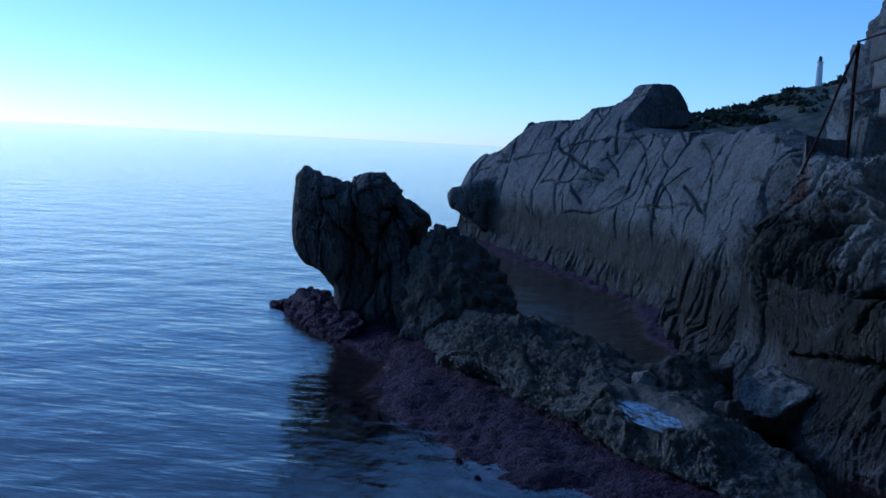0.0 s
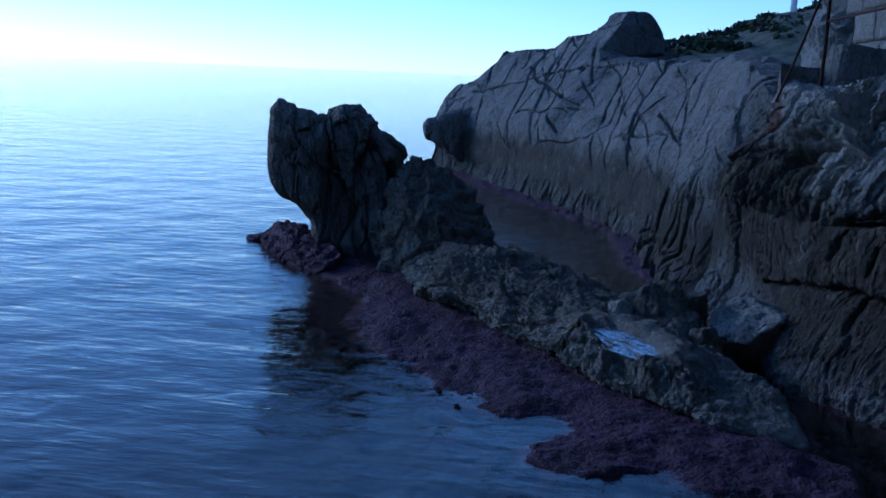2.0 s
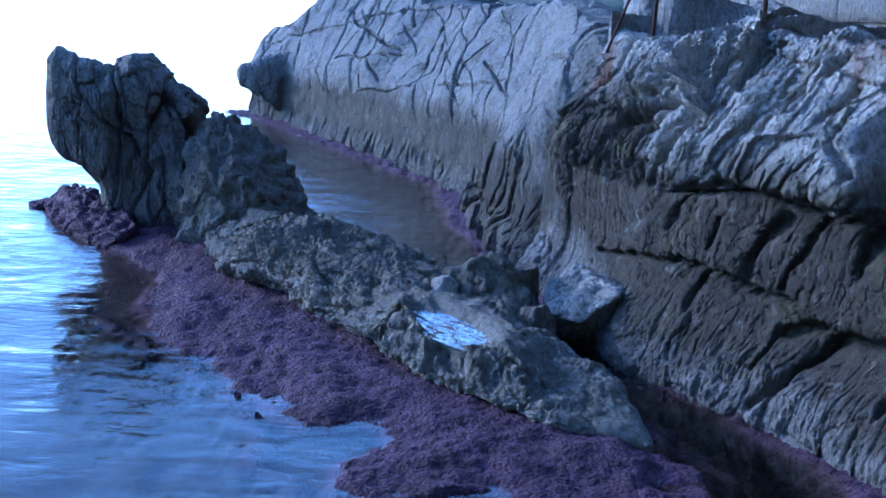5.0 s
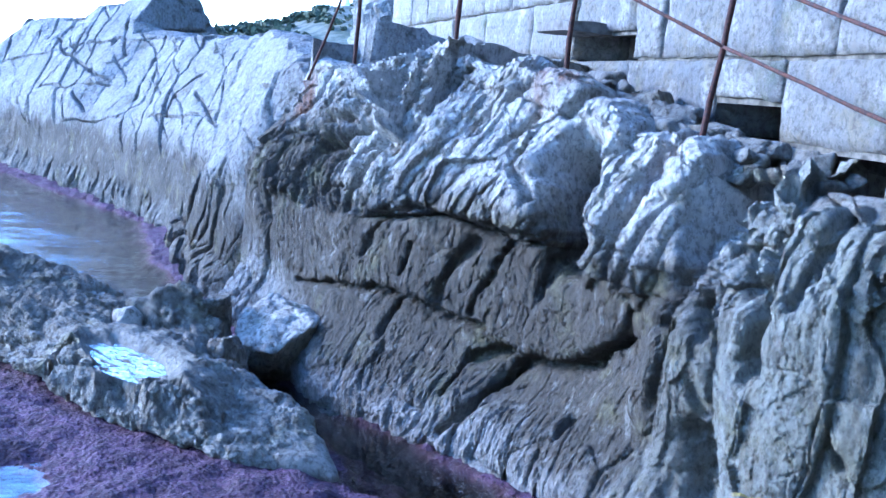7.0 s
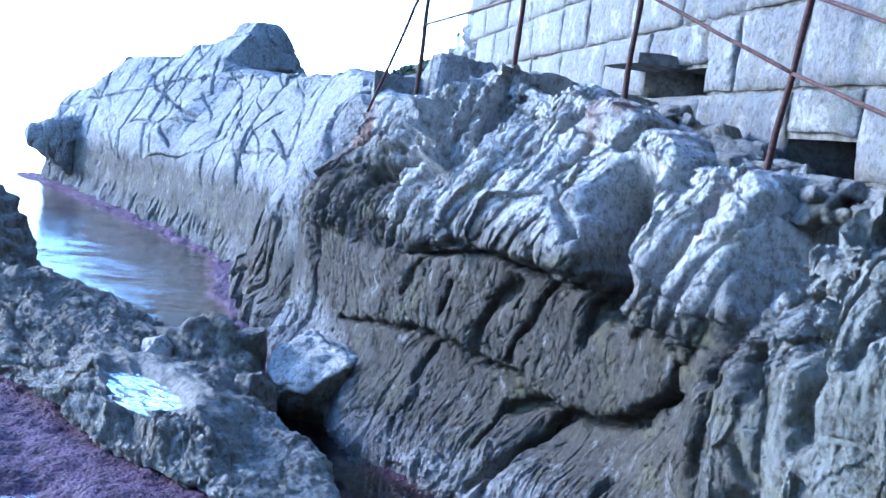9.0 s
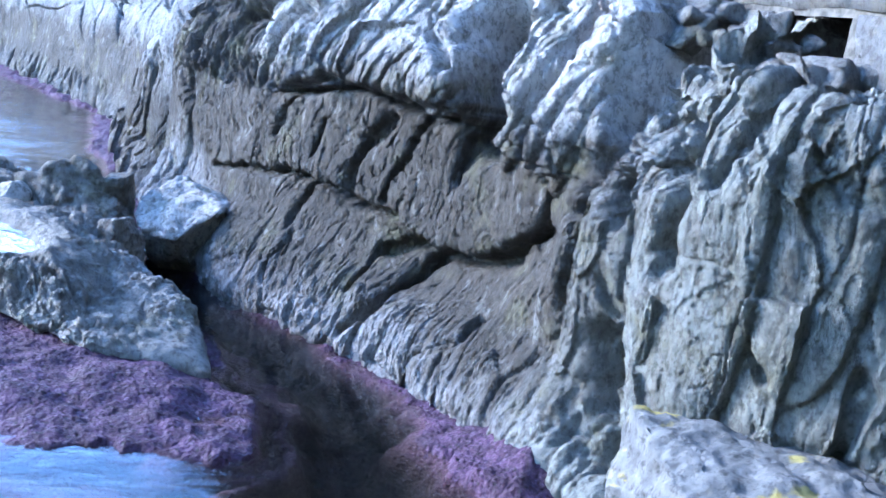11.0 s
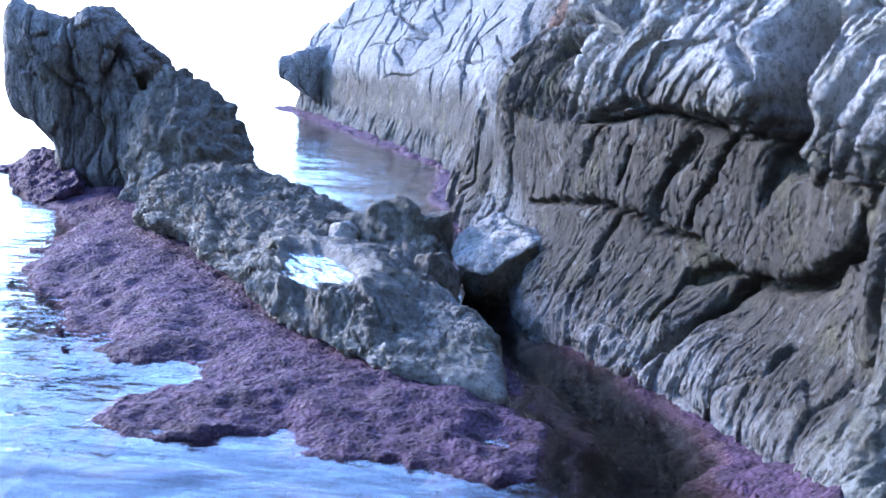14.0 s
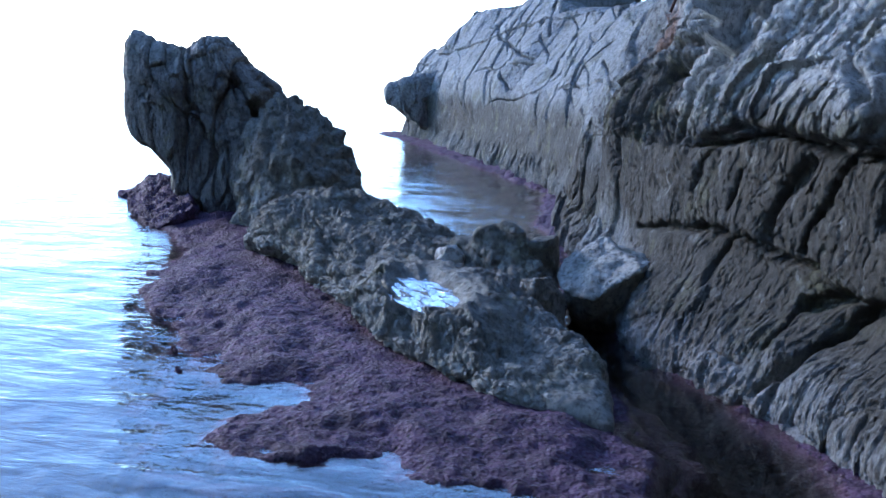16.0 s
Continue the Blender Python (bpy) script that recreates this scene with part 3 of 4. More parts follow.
    # fine upright flutes at the foot, horizontal ledges higher up
    d += wet * (joints(S - 0.10 * arc, arc, 0.055, 0.006, 0.020, 0.004, 0.006, 4, 0.35, -0.08) + blocks(S, arc * 0.8, 0.26, 0.018, 0.03, 0.008, 0.02, 6) + 0.017 * fbm(S * 15, arc * 6, 5.5, 3, 0.6))
    d += upper * 0.010 * np.tanh(6 * gnoise(S * 1.5, arc * 14, 2.0)) * smooth(0.1, 0.5, gnoise(S * 1.3, arc * 1.3, 12))
    d += 0.012 * fbm(S * 3.5, arc * 3.0, 7.7, 2) + 0.004 * fbm(S * 22, arc * 16, 3.3, 3, 0.6)
    d -= 0.7 * smooth(9.0, 9.9, S)
    over = smooth(0.0, 0.35, arc - Z)
    return d * (1 - 0.6 * over) - 0.06 * over


def far_lean(s, z):
    bend = 1.2 + 0.22 * gnoise(s * 0.6, 4.4, 0) + 0.10 * gnoise(s * 1.9, 2.4, 0)
    return -0.1 * smooth(0.4, 0.0, z) + 0.9 * 0.5 * (np.sqrt((z - bend) ** 2 + 0.06) + z - bend) * smooth(8.4, 11.0, s) + 0.35 * smooth(1.2, 2.2, z) * smooth(11.0, 8.4, s)


def far_relief(S, Z, arc, P):
    d = 0.16 * fbm(S * 0.45, arc * 0.6, 8.5, 2) + 0.05 * fbm(S * 1.1, arc * 1.3, 2.5, 2)
    dry = smooth(0.75, 1.2, Z)
    f1, f2 = (S - 1.0 * arc) * 0.72 + 0.10 * gnoise(S * 0.9, arc * 0.9, 3), arc + 0.13 * S + 0.08 * gnoise(S * 0.8, arc * 0.8, 9)
    f3 = (S - 2.6 * arc) * 0.42
    d += (0.05 + 0.95 * dry) * joints(f1, f2, 0.60, 0.011, 0.08, 0.014, 0.03, 4, 0.09, 0.0)
    d += (0.05 + 0.95 * dry) * joints(f2, f1, 0.62, 0.010, 0.07, 0.010, 0.025, 6, 0.10, -0.14)
    d += (0.20 + 0.80 * dry) * joints(f3, f2, 0.40, 0.009, 0.05, 0.005, 0.012, 8, 0.12, -0.14)
    d += (0.4 + 0.6 * dry) * joints(f1 + 0.3 * f2, f2, 0.19, 0.008, 0.025, 0.003, 0.006, 9, 0.15, -0.18)
    d += blocks(S + 0.4 * arc, arc * 0.6, 0.13, 0.005, 0.008, 0.008, 0.008, 2)
    heel = smooth(0.06, -0.10, Z - 2.1 + (S - 9.5) * 0.57 + 0.12 * gnoise(S * 1.7, arc * 1.7, 5)) * smooth(8.6, 9.4, S) * smooth(13.5, 13.1, S)
    d += 0.12 * heel + heel * joints(S * 0.9 + 0.5 * arc + 0.3 * np.sin(arc * 2.4), arc, 0.16, 0.014, 0.07, 0.03, 0.04, 15, 0.25, 0.15)
    low = smooth(0.5, 0.15, Z)
    d += low * (blocks(S, arc * 0.35, 0.17, 0.08, 0.08, 0.016, 0.06, 14) + 0.05 * (ridged(S * 3.4, arc * 0.8, 2.6, 3) - 0.6))
    for points in ([(21.56, 2.4), (20.3, 2.05), (17.98, 1.74)], [(20.52, 2.66), (20.14, 2.0), (20.34, 1.5)], [(20.34, 1.48), (19.2, 1.56), (17.82, 1.66)], [(19.42, 2.92), (18.24, 2.18), (18.58, 1.5), (17.9, 1.22)],
                   [(16.9, 2.36), (16.84, 1.96), (16.34, 1.56), (16.68, 1.24)], [(14.92, 1.96), (15.1, 1.68), (14.94, 1.4)], [(14.42, 2.24), (13.42, 1.7), (13.04, 1.46)], [(14.6, 1.7), (13.04, 1.46)]):
        d -= 0.09 / (1 + (along(S + 0.02 * gnoise(S * 3, Z * 3, 2), Z + 0.02 * gnoise(S * 3, Z * 3, 5), points) / 0.014) ** 4)
    d += 0.03 * fbm(S * 1.8, arc * 2.2, 5.7, 2) + 0.006 * fbm(S * 8, arc * 8, 1.1, 3)
    return d - 0.45 * smooth(9.3, 8.5, S)


near_s = np.concatenate([np.arange(-1.0, 2.3, 0.05), np.arange(2.3, 8.4, 0.0080), np.arange(8.4, 10.0, 0.015)])
cliff = cliff_sheet("cliff", near_s, 330, 90, near_relief, near_lean, (1.9, -0.06, 0.0), CLIFF)
tagged(cliff, "weathered grey limestone sea cliff with slanting beds and cracks", "cliff", kind="structure")
far_s = np.concatenate([np.arange(8.2, 26.2, 0.0145)])
headland = cliff_sheet("headland", far_s, 215, 70, far_relief, far_lean, (2.4, -0.25, 1.9), FAR)
tagged(headland, "pale cracked limestone headland rising from the sea", "cliff", kind="structure")


# ---- lofted rocks ----
def loft(name, keys, seed, mat, rows=200, ring=140, power=0.6, rough=(0.06, 0.03, 0.012), beds=0.03, dip=(1.0, 0.4, 0.6), crag=((0.22, 0.06), (0.09, 0.02), (0.035, 0.008)), label="", category="rock", shape=None, bowl=None):
    """A rock drawn along stations (t, x, y, z of the middle, half width, height above, depth below, heading in degrees)."""
    t = np.linspace(0, 1, rows)
    x, y, z, w, up, dn, hd = curve(t, keys)
    a = np.linspace(0, 2 * np.pi, ring, endpoint=False)[None, :]
    ca, sa = np.cos(a), np.sin(a)
    uu = np.sign(ca) * np.abs(ca) ** power
    vv = np.sign(sa) * np.abs(sa) ** power
    px, py = np.cos(np.radians(hd))[:, None], np.sin(np.radians(hd))[:, None]
    H = np.where(vv > 0, up[:, None], dn[:, None]) * vv
    if shape:
        uu, H = shape(t[:, None], uu, vv, H)
    P = np.stack([x[:, None] + px * w[:, None] * uu, y[:, None] + py * w[:, None] * uu, z[:, None] + H], -1)
    Q = np.concatenate([P[:, -1:], P, P[:, :1]], 1)
    N = normals(Q)[:, 1:-1]
    inward = ((N * (P - P.mean(1, keepdims=True))).sum(-1)).mean() < 0
    if inward:
        N = -N
    X, Y, Z = P[..., 0], P[..., 1], P[..., 2]
    d = rough[0] * 2 * fbm(X * 1.4 + seed, Y * 1.4, Z * 1.7, 3) + rough[1] * fbm(X * 5, Y * 5 + seed, Z * 5, 3) + rough[2] * fbm(X * 17, Y * 17, Z * 17 + seed, 3)
    b = X * dip[0] + Y * dip[1] + Z * dip[2]
    ln = math.sqrt(sum(v * v for v in dip))
    e1 = b / ln
    wx = 0.05 * gnoise(X * 3, Y * 3, Z * 3)
    for size, amp in crag:
        k = 0.55
        A, B, C = e1 + wx, X * k + wx, (0.6 * Y + 0.8 * Z) * k
        d = d + crags(A, B, C, size, amp, 0.6, int(seed * 3))
    d += beds * (ridged(b * 3.0 + 0.5 * gnoise(X, Y, Z), 0.35 * (X - Y), seed + 0.3 * Z, 3) - 0.65)
    ends = np.minimum(1, np.minimum(t, 1 - t) * 14)[:, None]
    P = P + N * (d * ends * np.clip((w - 0.06) / 0.45, 0.06, 1)[:, None])[..., None]
    if bowl:
        bx, by, bz, half_l, half_w = bowl
        ox, oy = P[..., 0] - bx, P[..., 1] - by
        r = np.hypot((-0.42 * ox + 0.907 * oy) / half_l, (0.907 * ox + 0.42 * oy) / half_w) + 0.15 * gnoise(P[..., 0] * 6, P[..., 1] * 6, 2)
        across, axis = 0.82 * P[..., 0] + 0.57 * P[..., 1], -0.57 * P[..., 0] + 0.82 * P[..., 1]
        basin = bz - 0.020 + 0.085 * smooth(0.7, 1.2, r) + 0.030 * gnoise(across * 15, axis * 4.5, 3) + 0.014 * gnoise(across * 31, axis * 12, 8)
        keep = np.maximum(smooth(1.0, 2.2, r), smooth(0.30, 0.12, P[..., 2]))
        P[..., 2] = P[..., 2] * keep + basin * (1 - keep)
    ob = mesh_grid(name, P, mat, closed_u=True, caps=True, flip=inward, soft=False)
    return tagged(ob, label, category)


def ridge_shape(t, u, v, H):
    """Sea side steep and undercut, hollow with a puddle on the flat top."""
    und = np.where((u < 0) & (v < 0.35), 0.22 * smooth(0.45, 0.0, v), 0)
    return u * (1 - und), H


loft("rock_ridge", [(0, 4.44, 7.84, 0.0, 0.03, 0.04, 0.4, 10), (0.04, 4.34, 7.95, 0.0, 0.14, 0.12, 0.5, 25), (0.12, 4.14, 8.25, 0.0, 0.38, 0.22, 0.5, 45), (0.25, 3.70, 8.82, 0.0, 0.56, 0.33, 0.5, 45),
                    (0.40, 3.18, 9.65, 0.0, 0.58, 0.40, 0.5, 45), (0.52, 2.78, 10.45, 0.0, 0.66, 0.46, 0.5, 45), (0.62, 2.27, 10.97, 0.0, 0.57, 0.53, 0.5, 40), (0.70, 1.97, 11.28, 0.0, 0.54, 0.56, 0.5, 28),
                    (0.73, 1.88, 11.45, 0.0, 0.50, 0.30, 0.5, 26), (0.85, 1.60, 12.2, 0.0, 0.5, 0.30, 0.5, 25), (0.95, 1.3, 12.8, 0.0, 0.4, 0.3, 0.5, 20), (1, 1.2, 13.0, 0.0, 0.2, 0.2, 0.5, 20)],
     3.7, RIDGE, 560, 260, 0.78, (0.05, 0.03, 0.016), 0.045, (1.0, 0.8, 0.4), ((0.34, 0.040), (0.11, 0.018), (0.035, 0.010)), "low rough limestone ridge standing in algae and sea water", "rock", ridge_shape, (3.35, 8.98, 0.33, 0.52, 0.21))
def hull_rock(name, points, seed, mat, rough=(0.02, 0.008), cuts=4, label="", category="rock", group=""):
    """An angular block: the hull of a few corners, with chipped, uneven faces."""
    bm = bmesh.new()
    for p in points:
        bm.verts.new(p)
    res = bmesh.ops.convex_hull(bm, input=bm.verts[:])
    loose = [v for v in bm.verts if not v.link_faces]
    bmesh.ops.delete(bm, geom=loose, context="VERTS")
    bmesh.ops.bevel(bm, geom=bm.edges[:], offset=0.009, segments=1, affect="EDGES")
    bmesh.ops.triangulate(bm, faces=bm.faces[:])
    for _ in range(cuts):
        long_ = [e for e in bm.edges if e.calc_length() > 0.025]
        if not long_ or len(bm.faces) > 16000:
            break
        bmesh.ops.subdivide_edges(bm, edges=long_, cuts=1)
        bmesh.ops.triangulate(bm, faces=bm.faces[:])
    bm.normal_update()
    for v, n in [(v, v.normal.copy()) for v in bm.verts]:
        q = v.co * 6 + Vector((seed, 0, 0))
        v.co += n * (rough[0] * (1.5 * abs(noise.noise(q)) - 0.4) + rough[1] * noise.noise(q * 4.3) + 0.5 * rough[1] * noise.noise(q * 11))
    for fc in bm.faces:
        fc.smooth = True
    ob = part(name, bm, mat, None, label)
    return tagged(ob, category=category, group=group)


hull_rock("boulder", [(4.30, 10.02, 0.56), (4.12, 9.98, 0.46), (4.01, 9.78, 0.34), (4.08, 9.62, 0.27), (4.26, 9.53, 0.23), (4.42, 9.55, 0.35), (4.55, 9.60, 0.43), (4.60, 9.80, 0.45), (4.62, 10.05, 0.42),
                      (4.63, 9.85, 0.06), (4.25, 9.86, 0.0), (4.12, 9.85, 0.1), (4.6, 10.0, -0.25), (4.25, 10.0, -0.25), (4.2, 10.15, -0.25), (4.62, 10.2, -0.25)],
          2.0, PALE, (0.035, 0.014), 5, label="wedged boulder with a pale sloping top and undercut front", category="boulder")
loft("horned_rock", [(0, -0.79, 13.49, 1.20, 0.05, 0.22, 0.22, 90), (0.067, -0.73, 13.49, 1.16, 0.19, 0.55, 0.35, 90), (0.133, -0.64, 13.49, 1.12, 0.28, 0.70, 0.42, 90), (0.2, -0.53, 13.49, 1.07, 0.33, 0.69, 0.44, 90), (0.3, -0.38, 13.49, 0.98, 0.39, 0.77, 0.44, 90),
                   (0.417, -0.20, 13.49, 0.81, 0.44, 0.89, 0.40, 90), (0.567, 0.09, 13.49, 0.63, 0.48, 1.12, 0.98, 90), (0.683, 0.28, 13.49, 0.54, 0.48, 1.22, 0.89, 90), (0.8, 0.56, 13.49, 0.46, 0.48, 1.00, 0.81, 90), (0.883, 0.72, 13.40, 0.37, 0.48, 0.89, 0.72, 90),
                   (0.94, 0.72, 13.45, 0.20, 0.32, 0.62, 0.55, 90), (1, 0.80, 13.45, 0.10, 0.12, 0.30, 0.45, 90)],
     9.1, STACK, 420, 240, 0.6, (0.04, 0.02, 0.006), 0.025, (1.6, 0.2, 0.5), ((0.50, 0.08), (0.22, 0.04), (0.09, 0.012)), "dark jagged sea stack with a pointed horn", "rock")
hull_rock("broken_rock", [(3.42, 9.85, 0.36), (3.50, 9.9, 0.57), (3.63, 9.95, 0.62), (3.78, 9.85, 0.54), (3.72, 10.2, 0.56), (3.93, 9.8, 0.34), (4.08, 9.75, 0.18), (4.12, 9.8, -0.2), (3.95, 10.3, 0.2), (3.5, 10.35, 0.4), (3.46, 9.7, 0.15), (3.75, 9.55, 0.12), (3.45, 9.7, -0.2), (3.9, 9.5, -0.2), (3.9, 10.4, -0.2), (3.4, 10.4, -0.2)],
          6.5, RIDGE, (0.05, 0.02), 5, "angular broken limestone knob beside the ridge", "rock", "broken rocks of the ridge")
hull_rock("broken_rock", [(3.22, 9.9, 0.42), (3.32, 9.82, 0.46), (3.42, 9.86, 0.40), (3.36, 10.02, 0.44), (3.2, 10.02, 0.3), (3.24, 9.78, 0.3), (3.42, 9.78, 0.28), (3.4, 10.0, 0.25)],
          8.5, PALE, (0.012, 0.008), 4, "small pale stone lying on the ridge", "rock", "broken rocks of the ridge")
hull_rock("broken_rock", [(0.83, 12.84, 1.03), (1.03, 12.94, 1.28), (1.18, 12.84, 1.26), (1.54, 12.84, 1.09), (1.69, 12.75, 0.99), (1.87, 12.61, 0.74), (2.05, 12.37, 0.45), (2.16, 12.18, 0.17), (1.11, 12.32, 0.76), (1.45, 12.18, 0.74), (0.83, 12.51, 0.47),
                          (0.78, 12.46, -0.20), (1.64, 12.08, -0.20), (2.21, 12.18, -0.20), (0.78, 13.51, -0.20), (1.92, 13.42, -0.20), (0.87, 13.42, 0.93), (1.54, 13.32, 0.74)], 1.5, RIDGE, (0.09, 0.035), 5, "tall broken rock hump between ridge and sea stack", "rock", "broken rocks of the ridge")
hull_rock("broken_rock", [(1.62, 12.7, 0.62), (1.85, 12.6, 0.55), (2.12, 12.35, 0.42), (2.28, 12.2, 0.12), (1.75, 12.2, 0.45), (1.5, 12.3, 0.40), (2.1, 11.9, 0.30), (1.55, 12.1, -0.2), (2.3, 11.9, -0.2), (2.3, 12.6, -0.2), (1.6, 12.8, -0.2)],
          3.5, RIDGE, (0.06, 0.03), 5, "brown sloping rock shoulder at the end of the ridge", "rock", "broken rocks of the ridge")
for bx, by, bz, bs in ((3.46, 9.98, 0.44, 0.15), (3.80, 9.70, 0.34, 0.16), (3.97, 9.46, 0.28, 0.15), (3.62, 9.58, 0.30, 0.14), (3.30, 10.16, 0.28, 0.14), (3.86, 9.98, 0.42, 0.16)):
    brng = random.Random(int(bx * 100 + by))
    hull_rock("broken_rock", [(bx + bs * brng.uniform(-1, 1), by + bs * brng.uniform(-1, 1), bz + 0.8 * bs * brng.uniform(-1, 1)) for _ in range(12)] + [(bx - bs, by, bz - 2 * bs), (bx + bs, by, bz - 2 * bs)], bx * 5, RIDGE, (0.02, 0.012), 4,
              "sharp-edged broken limestone piece beside the puddle", "rock", "broken rocks of the ridge")
for bx, by, bz, bs in ((0.74, 12.95, 0.28, 0.22), (1.28, 12.42, 0.40, 0.30), (1.66, 12.02, 0.28, 0.24), (0.45, 13.15, 0.16, 0.16)):
    brng = random.Random(int(bx * 100))
    hull_rock("broken_rock", [(bx + bs * brng.uniform(-1, 1), by + bs * brng.uniform(-1, 1), bz + bs * brng.uniform(-1, 0.9)) for _ in range(14)], bx * 7, RIDGE, (0.03, 0.015), 4,
              "pale angular block at the seaward end of the ridge", "rock", "broken rocks of the ridge")
hull_rock("tide_rock", [(-1.06, 14.1, 0.12), (-0.9, 14.3, 0.25), (-0.5, 13.9, 0.30), (0.0, 13.2, 0.26), (0.35, 12.6, 0.18), (0.15, 12.2, 0.0), (-0.2, 12.6, 0.04), (-0.6, 13.2, 0.04), (-0.95, 13.8, 0.0), (-0.4, 13.1, 0.2),
                        (-1.0, 13.9, -0.4), (0.1, 12.2, -0.4), (0.5, 13.0, -0.4), (-0.6, 14.5, -0.4)], 4.4, ALGAE, (0.06, 0.022), 5, "low mound of rock grown over with dark red algae", "rock", "tide rocks")
hull_rock("tide_rock", [(-1.32, 14.3, 0.03), (-1.05, 14.2, 0.10), (-1.0, 14.5, 0.08), (-1.25, 14.1, -0.02), (-1.3, 14.3, -0.3), (-0.9, 14.1, -0.3), (-0.9, 14.6, -0.3)], 7.4, ALGAE, (0.03, 0.02), 4,
          "flat rock grown over with dark algae at the waterline", "rock", "tide rocks")
hull_rock("lichen_rock", [(5.80, 6.30, 0.555), (5.86, 6.42, 0.50), (5.74, 6.22, 0.30), (5.75, 6.2, -0.3), (5.90, 6.5, -0.3), (5.99, 6.20, 0.455), (6.19, 6.2, 0.51), (6.45, 6.15, 0.52), (5.84, 5.85, 0.56), (6.2, 5.7, 0.60),
                          (5.70, 5.6, 0.50), (6.3, 5.2, 0.60), (5.66, 5.9, -0.3), (5.62, 5.4, -0.3), (6.5, 5.1, -0.3), (6.45, 6.3, -0.3), (5.9, 5.2, 0.40)],
          5.0, LICHEN, (0.03, 0.014), 5, label="pale rock block with yellow lichen at the cliff foot", category="rock")
rub = random.Random(11)
for n in range(46):
    y = rub.uniform(6.2, 9.0)
    x = 6.16 + 0.24 * rub.random() - 0.10 * (y - 7.2)
    z = 1.66 + (y - 6.35) * 0.215 + 0.35 * (x - 6.16) + rub.uniform(-0.05, 0.03)
    r = rub.uniform(0.05, 0.15)
    hull_rock("rubble_stone", [(x + r * rub.uniform(-1, 1), y + 1.4 * r * rub.uniform(-1, 1), z + 0.7 * r * rub.uniform(-1, 1)) for _ in range(12)], n * 3.1, RUBBLE, (0.010, 0.006), 3,
              "loose rubble stone lodged between rock and wall", "stone", "rubble below the wall")
loft("sea_boulder", [(0, -0.86, 24.7, 1.0, 0.06, 0.08, 0.08, 90), (0.15, -0.76, 24.7, 0.98, 0.22, 0.22, 0.24, 90), (0.5, -0.45, 24.8, 0.95, 0.36, 0.34, 0.42, 90), (0.8, -0.1, 25.0, 0.92, 0.5, 0.48, 0.7, 90), (1, 0.4, 25.4, 0.95, 0.5, 0.6, 0.8, 90)],
     4.5, KNOB, 110, 90, 0.75, (0.04, 0.03, 0.01), 0.03, (1, 0.2, 0.3), ((0.3, 0.04), (0.12, 0.015)), "rounded knob of rock jutting over the water", "rock")

# ---- sea bed with the algae ledges, one sheet to the horizon ----
LEDGES = [
    [(-0.9, 14.3), (-0.5, 13.2), (-0.1, 12.6), (0.35, 12.1), (0.85, 11.4), (0.95, 10.8), (1.0, 10.3), (1.25, 9.75), (1.65, 9.2), (1.95, 8.9), (2.1, 8.55), (2.32, 8.12), (2.58, 7.98), (2.87, 8.1), (3.0, 7.92), (3.02, 7.73),
     (2.75, 7.52), (2.82, 7.26), (2.96, 7.04), (3.2, 7.15), (3.44, 7.22), (3.76, 7.08), (4.05, 7.12), (4.3, 6.95), (4.55, 7.05), (4.62, 7.6), (4.45, 8.2), (4.2, 9.0), (3.6, 10.5), (2.9, 11.9), (1.8, 14.2), (0.5, 15.0)],
    [(6.2, 6.6), (5.9, 6.55), (5.52, 6.62), (5.34, 7.2), (5.42, 7.6), (5.12, 8.25), (4.82, 8.9), (4.5, 9.65), (4.0, 10.6), (3.8, 12.6), (3.42, 14.3), (3.3, 17.0), (0.95, 22.0), (-0.6, 25.2), (-1.4, 26.5),
     (-1.5, 27.2), (0, 27), (6, 12), (6.5, 8)],
    [(-1.2, 14.6), (-0.6, 13.2), (0.2, 11.1), (0.55, 10.35), (1.05, 9.75), (1.65, 9.1), (2.15, 8.3), (2.4, 7.6), (2.75, 6.9), (3.3, 6.95), (4.3, 6.7), (4.75, 7.1), (4.7, 7.8), (4.0, 9.5), (2.0, 13.0), (0.5, 15.0)]]


def inside_by(x, y, poly):
    """Signed distance from a polygon's edge, positive inside."""
    best, inn = np.full(x.shape, 1e9), np.zeros(x.shape, bool)
    for (x0, y0), (x1, y1) in zip(poly, poly[1:] + poly[:1]):
        dx, dy = x1 - x0, y1 - y0
        u = np.clip(((x - x0) * dx + (y - y0) * dy) / (dx * dx + dy * dy), 0, 1)
        best = np.minimum(best, np.hypot(x - x0 - u * dx, y - y0 - u * dy))
        if dy:
            inn ^= ((y0 > y) != (y1 > y)) & (x < (x1 - x0) * (y - y0) / dy + x0)
    return np.where(inn, best, -best)


gx = np.concatenate([-np.geomspace(1, 3500, 40)[::-1] - 3, np.arange(-3.9, 0.5, 0.09), np.arange(0.5, 6.4, 0.022), np.arange(6.4, 9, 0.15), 9 + np.geomspace(0.3, 3500, 40)])
gy = np.concatenate([-np.geomspace(1, 3500, 30)[::-1], np.arange(0, 4.6, 0.2), np.arange(4.6, 10.5, 0.022), np.arange(10.5, 28, 0.07), 28 + np.geomspace(0.3, 4200, 50)])
GX, GY = np.meshgrid(gx, gy, indexing="ij")
ragged = 0.10 * fbm(GX * 2.3, GY * 2.3, 3.1, 3) + 0.04 * gnoise(GX * 11, GY * 11, 1)
GZ = np.full(GX.shape, -2.6)
